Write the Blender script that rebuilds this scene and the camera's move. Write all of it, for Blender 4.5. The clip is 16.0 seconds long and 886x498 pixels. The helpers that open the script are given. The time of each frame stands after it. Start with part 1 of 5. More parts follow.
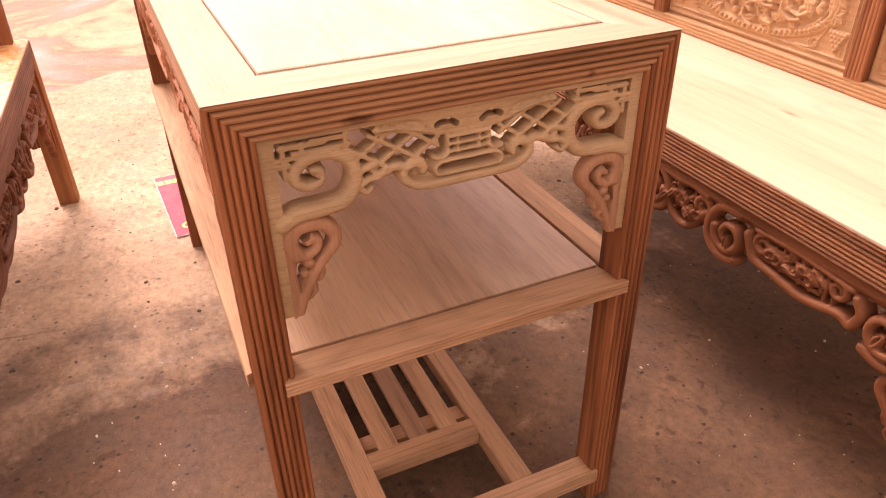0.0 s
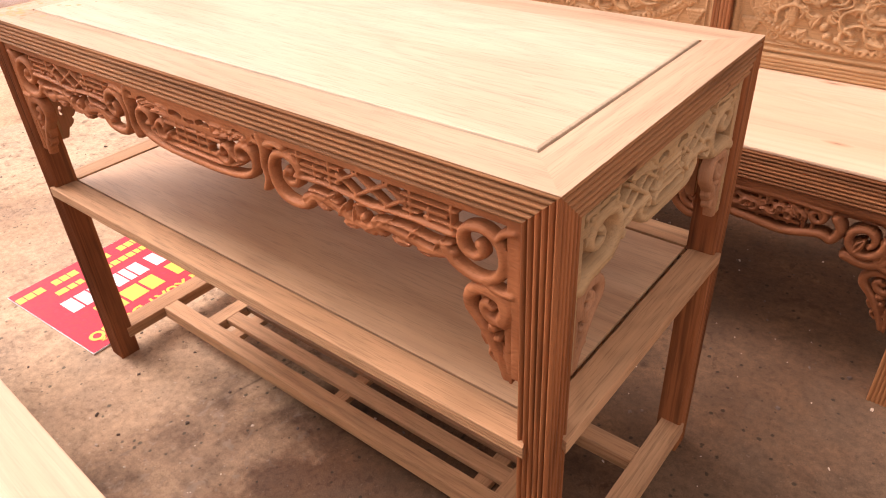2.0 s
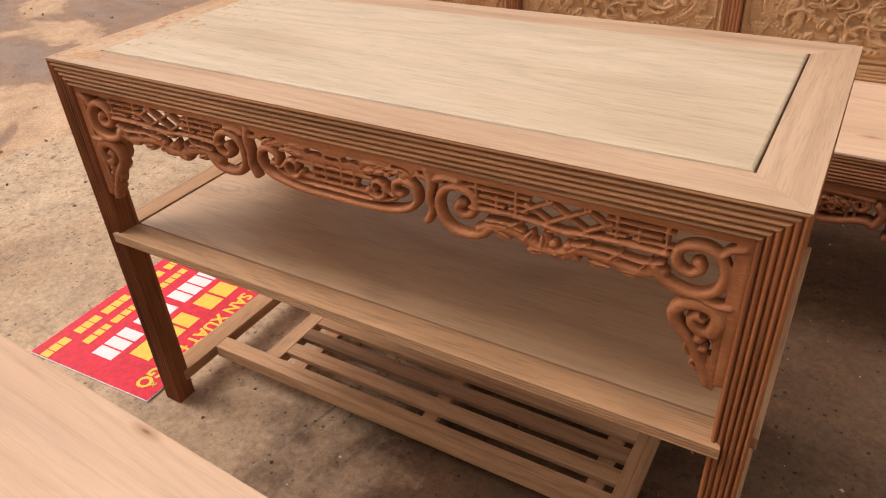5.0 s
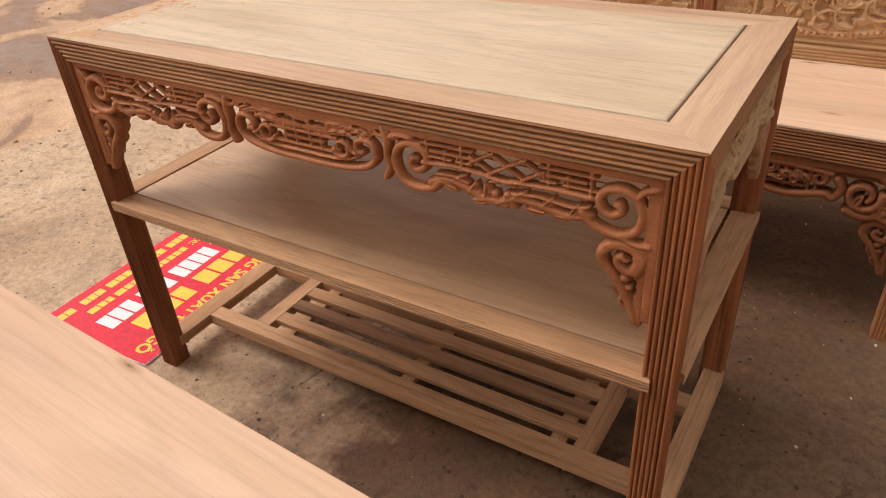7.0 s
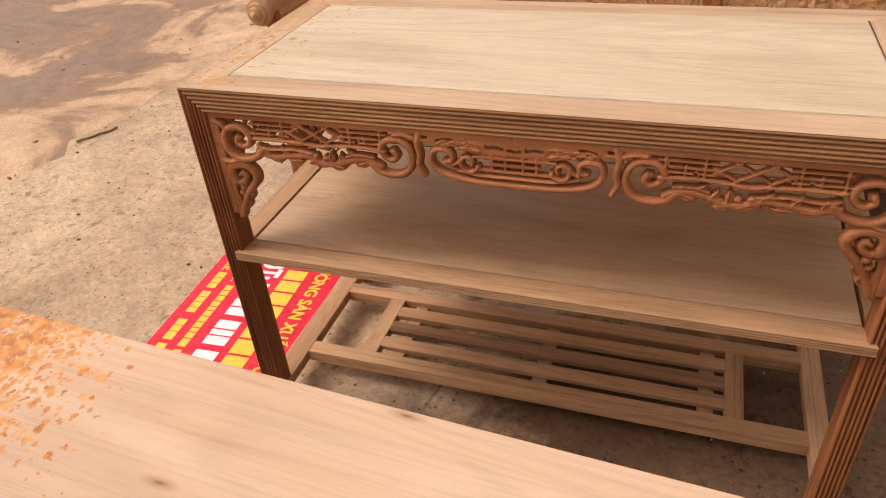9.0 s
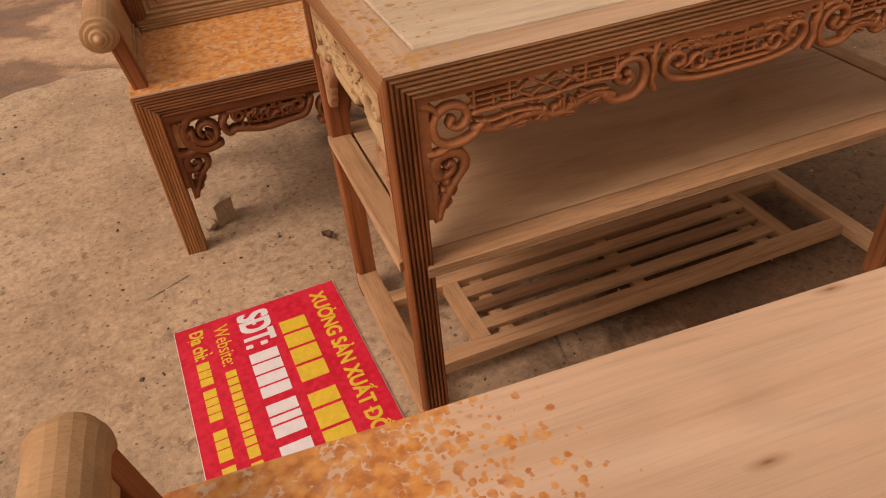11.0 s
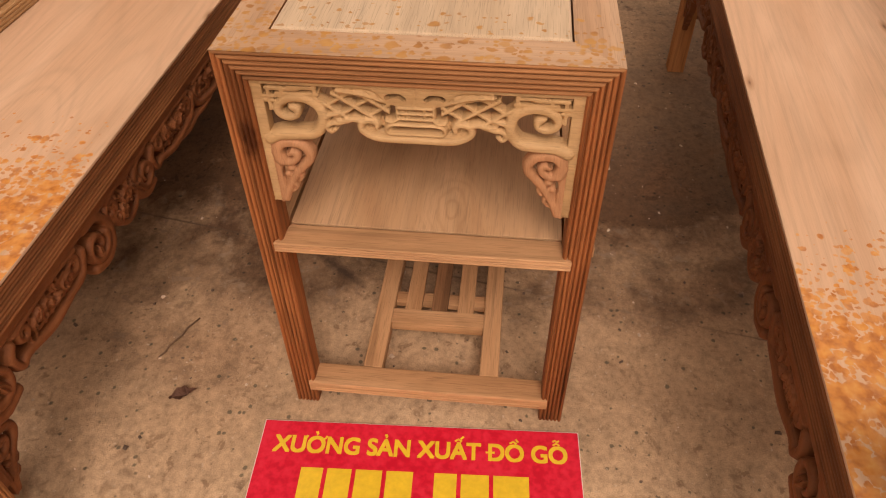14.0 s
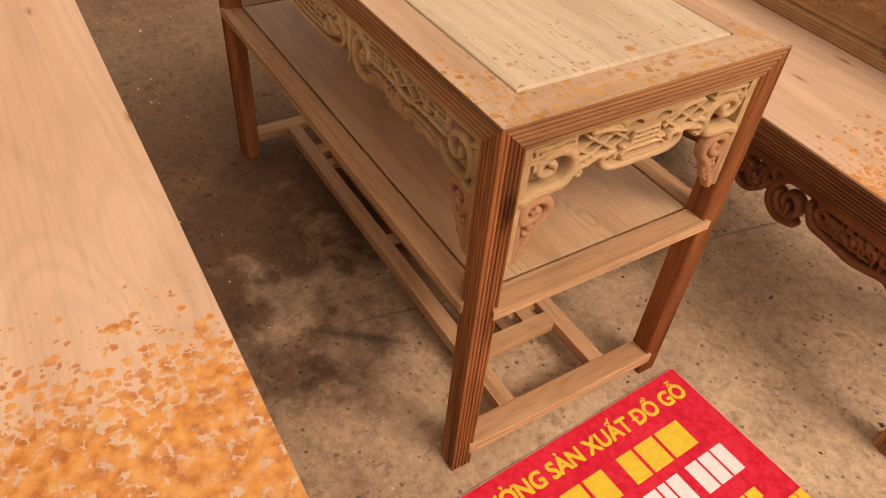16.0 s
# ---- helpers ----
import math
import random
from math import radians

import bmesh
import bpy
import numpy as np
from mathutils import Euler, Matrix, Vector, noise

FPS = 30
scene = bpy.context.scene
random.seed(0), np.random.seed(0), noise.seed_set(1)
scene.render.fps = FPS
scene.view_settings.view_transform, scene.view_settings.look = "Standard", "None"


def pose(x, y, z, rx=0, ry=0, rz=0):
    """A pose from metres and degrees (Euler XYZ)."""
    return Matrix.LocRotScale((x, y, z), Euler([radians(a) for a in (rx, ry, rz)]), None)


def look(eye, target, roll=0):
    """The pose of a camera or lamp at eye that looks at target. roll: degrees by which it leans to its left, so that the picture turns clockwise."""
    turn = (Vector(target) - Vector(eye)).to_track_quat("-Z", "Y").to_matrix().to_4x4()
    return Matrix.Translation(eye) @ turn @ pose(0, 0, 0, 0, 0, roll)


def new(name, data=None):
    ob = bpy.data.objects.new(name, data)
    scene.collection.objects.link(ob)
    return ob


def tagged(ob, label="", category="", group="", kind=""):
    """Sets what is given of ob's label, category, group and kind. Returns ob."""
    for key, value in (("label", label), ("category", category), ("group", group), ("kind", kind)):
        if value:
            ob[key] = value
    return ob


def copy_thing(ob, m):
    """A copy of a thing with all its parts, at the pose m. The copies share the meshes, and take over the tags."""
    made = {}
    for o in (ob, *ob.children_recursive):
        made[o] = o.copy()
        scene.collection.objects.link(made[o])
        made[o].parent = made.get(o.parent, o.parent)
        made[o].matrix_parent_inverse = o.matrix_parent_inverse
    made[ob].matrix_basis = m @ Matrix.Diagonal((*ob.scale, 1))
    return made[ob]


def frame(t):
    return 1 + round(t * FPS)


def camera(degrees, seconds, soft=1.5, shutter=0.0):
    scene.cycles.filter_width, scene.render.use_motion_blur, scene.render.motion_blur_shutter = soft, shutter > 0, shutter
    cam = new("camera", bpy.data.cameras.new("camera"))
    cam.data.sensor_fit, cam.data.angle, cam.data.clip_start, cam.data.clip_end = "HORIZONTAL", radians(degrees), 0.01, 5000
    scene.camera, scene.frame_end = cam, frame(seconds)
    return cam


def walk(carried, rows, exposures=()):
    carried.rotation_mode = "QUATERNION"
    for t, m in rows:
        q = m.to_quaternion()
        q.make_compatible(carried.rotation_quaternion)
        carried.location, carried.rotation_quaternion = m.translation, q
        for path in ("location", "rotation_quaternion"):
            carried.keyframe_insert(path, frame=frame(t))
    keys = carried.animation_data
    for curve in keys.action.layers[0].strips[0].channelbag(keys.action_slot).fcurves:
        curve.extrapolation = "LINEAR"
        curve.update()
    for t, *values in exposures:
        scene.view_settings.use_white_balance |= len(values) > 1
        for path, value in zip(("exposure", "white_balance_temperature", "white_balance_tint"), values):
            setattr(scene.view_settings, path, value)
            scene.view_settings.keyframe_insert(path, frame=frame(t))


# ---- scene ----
cam = camera(63.6, 16.0, soft=1.1)
PATH = [
    (0, (-0.63, 0.049, 1.013), (0.913, -0.637, -0.058), -1.1),
    (0.5, (-0.563, 0.121, 1.01), (0.91, -0.701, -0.065), -1.5),
    (1, (-0.449, 0.236, 1.034), (0.926, -0.73, -0.051), -1.8),
    (1.5, (-0.354, 0.373, 1.077), (0.892, -0.746, -0.016), -2.5),
    (2, (-0.268, 0.48, 1.095), (0.81, -0.795, -0.006), -3.1),
    (2.5, (-0.153, 0.53, 1.126), (0.781, -0.842, 0.011), -4.0),
    (3, (0.011, 0.554, 1.147), (0.875, -0.849, 0.013), -3.6),
    (5.5, (-0.018, 0.693, 1.143), (0.881, -0.718, 0.047), -3.3),
    (6, (-0.109, 0.715, 1.115), (0.809, -0.688, 0.024), -3.7),
    (6.5, (-0.138, 0.719, 1.11), (0.788, -0.677, 0.017), -4.1),
    (7, (-0.132, 0.716, 1.128), (0.796, -0.679, 0.035), -4.0),
    (7.5, (-0.113, 0.747, 1.183), (0.804, -0.651, 0.086), -4.0),
    (8, (-0.052, 0.796, 1.21), (0.808, -0.631, 0.104), -4.1),
    (8.5, (0.111, 0.869, 1.226), (0.867, -0.6, 0.099), -4.2),
    (9, (0.349, 0.939, 1.226), (0.94, -0.59, 0.08), -4.8),
    (9.5, (0.62, 0.975, 1.205), (0.99, -0.598, 0.027), -5.1),
    (10, (0.891, 0.978, 1.198), (1.008, -0.623, 0.004), -5.5),
    (12.5, (1.837, 0.382, 1.161), (0.618, -0.469, -0.177), -3.6),
    (13, (1.887, 0.212, 1.2), (0.554, -0.385, -0.166), -2.7),
    (13.5, (1.969, 0.038, 1.213), (0.565, -0.342, -0.159), -1.6),
    (14, (1.975, -0.139, 1.239), (0.547, -0.303, -0.152), -0.7),
    (14.5, (1.951, -0.368, 1.263), (0.519, -0.324, -0.132), 0.4),
    (15, (1.925, -0.604, 1.284), (0.521, -0.299, -0.107), 2.1),
    (15.5, (1.868, -0.806, 1.277), (0.542, -0.22, -0.101), 3.6),
    (16, (1.73, -0.996, 1.257), (0.532, -0.156, -0.106), 5.5),
]
EXPOSURES = [
    (0.0, 0.8, 6700, 41), (1.0, 0.71, 6450, 37), (2.0, 0.42, 6250, 28), (3.0, 0.14, 6000, 19), (5.5, -0.29, 6000, 16),
    (8.0, -0.18, 6000, 16), (9.0, -0.16, 6100, 16), (10.0, -0.52, 6400, 19), (12.5, -1.03, 8000, 33), (13.2, -0.72, 7800, 30), (14.5, -0.66, 7500, 27), (16.0, -0.47, 7400, 24),
]
walk(cam, [(t, look(eye, target, roll)) for t, eye, target, roll in PATH], EXPOSURES)

# ---- world, sun and large lights ----
SUN_ELEV, SUN_ROT = 48.0, 79.0
world = bpy.data.worlds.new("overcast_sky")
scene.world = world
world.use_nodes = True
wn = world.node_tree.nodes
sky = wn.new("ShaderNodeTexSky")
sky.sky_type = "NISHITA"
sky.sun_disc = False
sky.sun_elevation, sky.sun_rotation = radians(SUN_ELEV), radians(SUN_ROT)
sky.air_density, sky.dust_density, sky.ozone_density = 0.7, 8.0, 0.3
wn["Background"].inputs["Strength"].default_value = 0.225
# thin cloud: the blue is bleached out of the sky and its glow spread evenly
bleach = wn.new("ShaderNodeHueSaturation")
bleach.inputs["Saturation"].default_value = 0.25
world.node_tree.links.new(sky.outputs[0], bleach.inputs["Color"])
haze = wn.new("ShaderNodeMix")
haze.data_type = "RGBA"
haze.inputs[0].default_value = 0.5
haze.inputs[7].default_value = (5.0, 5.0, 5.0, 1)
world.node_tree.links.new(bleach.outputs[0], haze.inputs[6])
warm = wn.new("ShaderNodeMix")
warm.data_type, warm.blend_type = "RGBA", "MULTIPLY"
warm.inputs[0].default_value = 1.0
warm.inputs[7].default_value = (1.0, 0.88, 0.74, 1)
world.node_tree.links.new(haze.outputs[2], warm.inputs[6])
world.node_tree.links.new(warm.outputs[2], wn["Background"].inputs[0])
sun_data = bpy.data.lights.new("sun", "SUN")
sun_data.energy, sun_data.angle, sun_data.color = 1.6, radians(22), (1.0, 0.93, 0.84)
sun = new("sun", sun_data)
sun.matrix_world = look((6 * math.sin(radians(SUN_ROT)), 6 * math.cos(radians(SUN_ROT)), 6 * math.tan(radians(SUN_ELEV))), (0, 0, 0))


# ---- materials ----
def nodes_of(name, rough=0.6):
    m = bpy.data.materials.new(name)
    m.use_nodes = True
    nt = m.node_tree
    b = nt.nodes["Principled BSDF"]
    b.inputs["Roughness"].default_value = rough
    return m, nt, b


def node(nt, kind, **ins):
    n = nt.nodes.new(kind)
    for k, v in ins.items():
        key = k.replace("_", " ")
        if key in n.inputs:
            if hasattr(v, "is_output"):
                nt.links.new(v, n.inputs[key])
            else:
                n.inputs[key].default_value = v
    return n


def ramp(nt, fac, stops):
    r = nt.nodes.new("ShaderNodeValToRGB")
    e = r.color_ramp.elements
    while len(e) < len(stops):
        e.new(0.5)
    for el, (p, c) in zip(e, stops):
        el.position = p
        el.color = (*c, 1) if len(c) == 3 else c
    nt.links.new(fac, r.inputs[0])
    return r.outputs[0]


def maths(nt, op, a, b=0.0, clamp=False):
    n = nt.nodes.new("ShaderNodeMath")
    n.operation, n.use_clamp = op, clamp
    for i, v in enumerate((a, b)):
        if hasattr(v, "is_output"):
            nt.links.new(v, n.inputs[i])
        else:
            n.inputs[i].default_value = v
    return n.outputs[0]


def blend(nt, fac, a, b, mode="MIX"):
    n = nt.nodes.new("ShaderNodeMix")
    n.data_type, n.blend_type = "RGBA", mode
    for sock, v in ((n.inputs[0], fac), (n.inputs[6], a), (n.inputs[7], b)):
        if hasattr(v, "is_output"):
            nt.links.new(v, sock)
        else:
            sock.default_value = (*v, 1) if isinstance(v, tuple) else v
    return n.outputs[2]


def bump(nt, bsdf, height, strength=0.3, dist=0.002):
    n = nt.nodes.new("ShaderNodeBump")
    n.inputs["Strength"].default_value, n.inputs["Distance"].default_value = strength, dist
    nt.links.new(height, n.inputs["Height"])
    nt.links.new(n.outputs[0], bsdf.inputs["Normal"])


def black(v):
    return (v, v, v)


def wood(name, light, mid, dark, axis=0, rough=0.62, contrast=1.0, vein=0.3, fibre=0.5, spots=None, knots=False, dirt=0.0, pore=0.3, streak=0.0, stains=(), gloss=0.22, eye=None):
    """Raw sanded timber, its grain along one axis of the piece; spots: (x0, x1) over which rain spatter thickens."""
    m, nt, b = nodes_of(name, rough)
    b.inputs["Specular IOR Level"].default_value = gloss
    tc = nt.nodes.new("ShaderNodeTexCoord")
    info = nt.nodes.new("ShaderNodeObjectInfo")
    off = maths(nt, "MULTIPLY", info.outputs["Random"], 7.3)
    add = nt.nodes.new("ShaderNodeVectorMath")
    nt.links.new(tc.outputs["Object"], add.inputs[0])
    comb = node(nt, "ShaderNodeCombineXYZ", X=off, Y=off, Z=off)
    nt.links.new(comb.outputs[0], add.inputs[1])
    vec = add.outputs[0]

    def stretched(along, across):
        mp = nt.nodes.new("ShaderNodeMapping")
        sc = [across, across, across]
        sc[axis] = along
        mp.inputs["Scale"].default_value = sc
        nt.links.new(vec, mp.inputs[0])
        return mp.outputs[0]

    broad = node(nt, "ShaderNodeTexNoise", Vector=stretched(1.0, 7.0), Scale=1.0, Detail=4.0, Distortion=1.5)
    figure = node(nt, "ShaderNodeTexNoise", Vector=stretched(0.8, 4.2), Scale=1.0, Detail=1.5, Roughness=0.4, Distortion=0.6)
    rings = maths(nt, "ADD", maths(nt, "MULTIPLY", maths(nt, "SINE", maths(nt, "MULTIPLY", figure.outputs[0], 95.0)), 0.5), 0.5)
    lines = node(nt, "ShaderNodeTexNoise", Vector=stretched(1.6, 75.0), Scale=1.0, Detail=3.0, Distortion=0.8)
    fine = node(nt, "ShaderNodeTexNoise", Vector=stretched(9.0, 320.0), Scale=1.0, Detail=3.0)
    pores = node(nt, "ShaderNodeTexNoise", Vector=stretched(22.0, 620.0), Scale=1.0, Detail=1.0)
    lo, hi = 0.5 - 0.22 / contrast, 0.5 + 0.22 / contrast
    col = ramp(nt, broad.outputs[0], [(lo, light), (0.5, mid), (hi, dark)])
    veins = ramp(nt, rings, [(0.0, black(0.76)), (0.35, black(0.97)), (1.0, black(1.05))])
    col = blend(nt, vein, col, veins, "MULTIPLY")
    if streak:
        st = ramp(nt, lines.outputs[0], [(0.36, black(0.4)), (0.47, black(0.95)), (0.7, black(1.15))])
        col = blend(nt, streak, col, st, "MULTIPLY")
    grain = ramp(nt, fine.outputs[0], [(0.3, black(0.8)), (0.6, black(1.05))])
    col = blend(nt, fibre, col, grain, "MULTIPLY")
    pit = ramp(nt, pores.outputs[0], [(0.34, black(0.5)), (0.43, black(1.0))])
    col = blend(nt, pore, col, pit, "MULTIPLY")
    if knots:
        vo = nt.nodes.new("ShaderNodeTexVoronoi")
        vo.voronoi_dimensions = "2D"
        nt.links.new(stretched(1.5, 5.0), vo.inputs["Vector"])
        vo.inputs["Scale"].default_value = 1.0
        wob = maths(nt, "ADD", vo.outputs["Distance"], maths(nt, "MULTIPLY", broad.outputs[0], 0.03))
        kn = ramp(nt, wob, [(0.02, (0.25, 0.15, 0.1)), (0.035, (0.7, 0.6, 0.52)), (0.07, black(1.0))])
        col = blend(nt, 0.8, col, kn, "MULTIPLY")
    if dirt:
        dn = node(nt, "ShaderNodeTexNoise", Vector=tc.outputs["Object"], Scale=5.0, Detail=5.0, Roughness=0.65)
        dm = ramp(nt, dn.outputs[0], [(0.42, black(1.0)), (0.72, (1 - dirt, 1 - dirt * 1.1, 1 - dirt * 1.2))])
        col = blend(nt, 1.0, col, dm, "MULTIPLY")
    if eye:
        geo = nt.nodes.new("ShaderNodeNewGeometry")
        sep = nt.nodes.new("ShaderNodeSeparateXYZ")
        nt.links.new(geo.outputs["Position"], sep.inputs[0])
        wave = node(nt, "ShaderNodeTexNoise", Vector=geo.outputs["Position"], Scale=9.0, Detail=2.0)
        du = maths(nt, "DIVIDE", maths(nt, "SUBTRACT", sep.outputs[0], eye[0]), eye[2])
        dv = maths(nt, "DIVIDE", maths(nt, "SUBTRACT", sep.outputs[1], eye[1]), eye[3])
        away = maths(nt, "SQRT", maths(nt, "ADD", maths(nt, "MULTIPLY", du, du), maths(nt, "MULTIPLY", dv, dv)))
        away = maths(nt, "ADD", away, maths(nt, "MULTIPLY", maths(nt, "SUBTRACT", wave.outputs[0], 0.5), 0.9))
        ripple = maths(nt, "ADD", maths(nt, "MULTIPLY", maths(nt, "SINE", maths(nt, "MULTIPLY", away, 30.0)), 0.5), 0.5)
        near = ramp(nt, away, [(0.05, black(0.4)), (1.0, black(0.0))])
        col = blend(nt, near, col, ramp(nt, ripple, [(0.0, (0.68, 0.58, 0.5)), (0.4, black(0.98)), (1.0, black(1.06))]), "MULTIPLY")
    for centre, radii in stains:
        geo = nt.nodes.new("ShaderNodeNewGeometry")
        mp = nt.nodes.new("ShaderNodeVectorMath")
        mp.operation = "SUBTRACT"
        nt.links.new(geo.outputs["Position"], mp.inputs[0])
        mp.inputs[1].default_value = centre
        dv = nt.nodes.new("ShaderNodeVectorMath")
        dv.operation = "DIVIDE"
        nt.links.new(mp.outputs[0], dv.inputs[0])
        dv.inputs[1].default_value = radii
        ln = nt.nodes.new("ShaderNodeVectorMath")
        ln.operation = "LENGTH"
        nt.links.new(dv.outputs[0], ln.inputs[0])
        wn_ = node(nt, "ShaderNodeTexNoise", Vector=geo.outputs["Position"], Scale=70.0, Detail=3.0)
        sm = maths(nt, "ADD", ln.outputs["Value"], maths(nt, "MULTIPLY", maths(nt, "SUBTRACT", wn_.outputs[0], 0.5), 1.2))
        col = blend(nt, 1.0, col, ramp(nt, sm, [(0.35, (0.42, 0.34, 0.3)), (1.0, black(1.0))]), "MULTIPLY")
    ro = maths(nt, "ADD", maths(nt, "MULTIPLY", fine.outputs[0], 0.2), rough - 0.1)
    if spots:
        x0, x1, heavy, power, small = spots
        geo = nt.nodes.new("ShaderNodeNewGeometry")
        sep = nt.nodes.new("ShaderNodeSeparateXYZ")
        nt.links.new(geo.outputs["Position"], sep.inputs[0])
        edge = node(nt, "ShaderNodeTexNoise", Vector=geo.outputs["Position"], Scale=5.0, Detail=3.0)
        along = maths(nt, "SUBTRACT", sep.outputs[0], maths(nt, "MULTIPLY", sep.outputs[1], 0.13))
        xx = maths(nt, "ADD", along, maths(nt, "MULTIPLY", maths(nt, "SUBTRACT", edge.outputs[0], 0.5), 0.25))
        rng = nt.nodes.new("ShaderNodeMapRange")
        nt.links.new(xx, rng.inputs[0])
        rng.inputs[1].default_value, rng.inputs[2].default_value = x0, x1
        dens = maths(nt, "POWER", rng.outputs[0], power)
        warp = node(nt, "ShaderNodeTexNoise", Vector=geo.outputs["Position"], Scale=70.0, Detail=2.0)
        shift = nt.nodes.new("ShaderNodeVectorMath")
        shift.operation = "MULTIPLY_ADD"
        nt.links.new(warp.outputs["Color"], shift.inputs[0])
        shift.inputs[1].default_value = (0.012, 0.012, 0.0)
        nt.links.new(geo.outputs["Position"], shift.inputs[2])
        total = None
        for sc, grow in (((44.0, 0.9), (62.0, 1.0), (96.0, 1.0)) if small == 1.0 else ((27.0, 0.75), (40.0, 0.9), (70.0, 1.0))):
            vo = nt.nodes.new("ShaderNodeTexVoronoi")
            vo.voronoi_dimensions = "2D"
            nt.links.new(shift.outputs[0], vo.inputs["Vector"])
            vo.inputs["Scale"].default_value = sc * small
            sc_rnd = nt.nodes.new("ShaderNodeSeparateColor")
            nt.links.new(vo.outputs["Color"], sc_rnd.inputs[0])
            live = maths(nt, "MULTIPLY", maths(nt, "SUBTRACT", maths(nt, "MULTIPLY", dens, heavy * grow), sc_rnd.outputs[0]), 6.0, True)
            rad = maths(nt, "MULTIPLY", live, maths(nt, "ADD", maths(nt, "MULTIPLY", sc_rnd.outputs[1], 0.26), 0.24 if small == 1.0 else 0.22))
            on = maths(nt, "MULTIPLY", maths(nt, "SUBTRACT", rad, vo.outputs["Distance"]), 11.0 if small == 1.0 else 8.0, True)
            on = maths(nt, "MULTIPLY", on, maths(nt, "ADD", maths(nt, "MULTIPLY", sc_rnd.outputs[2], 0.35), 0.65))
            total = on if total is None else maths(nt, "MAXIMUM", total, on)
        if small == 1.0:
            sheet = node(nt, "ShaderNodeTexNoise", Vector=shift.outputs[0], Scale=38.0, Detail=2.0, Roughness=0.5, Distortion=0.3)
            level = maths(nt, "ADD", sheet.outputs[0], maths(nt, "MULTIPLY", maths(nt, "SUBTRACT", rng.outputs[0], 0.96), 0.7))
            total = maths(nt, "MAXIMUM", total, ramp(nt, level, [(0.475, black(0.0)), (0.49, black(0.75)), (0.56, black(0.92))]))
        up = nt.nodes.new("ShaderNodeSeparateXYZ")
        nt.links.new(geo.outputs["Normal"], up.inputs[0])
        total = maths(nt, "MULTIPLY", total, maths(nt, "GREATER_THAN", up.outputs[2], 0.95))
        tone = node(nt, "ShaderNodeTexNoise", Vector=geo.outputs["Position"], Scale=26.0 if small > 1 else 55.0, Detail=2.0)
        drops = [(0.3, (0.55, 0.3, 0.075)), (0.52, (0.46, 0.215, 0.04)), (0.7, (0.32, 0.13, 0.02))] if small > 1 else [(0.3, (0.74, 0.37, 0.09)), (0.5, (0.66, 0.26, 0.04)), (0.68, (0.44, 0.135, 0.016))]
        wet = ramp(nt, tone.outputs[0], drops)
        col = blend(nt, maths(nt, "MULTIPLY", total, 0.92), col, wet)
        ro = maths(nt, "SUBTRACT", ro, maths(nt, "MULTIPLY", total, 0.14))
    nt.links.new(col, b.inputs["Base Color"])
    nt.links.new(ro, b.inputs["Roughness"])
    bump(nt, b, maths(nt, "ADD", fine.outputs[0], maths(nt, "MULTIPLY", pores.outputs[0], 0.7)), 0.25, 0.0012)
    return m


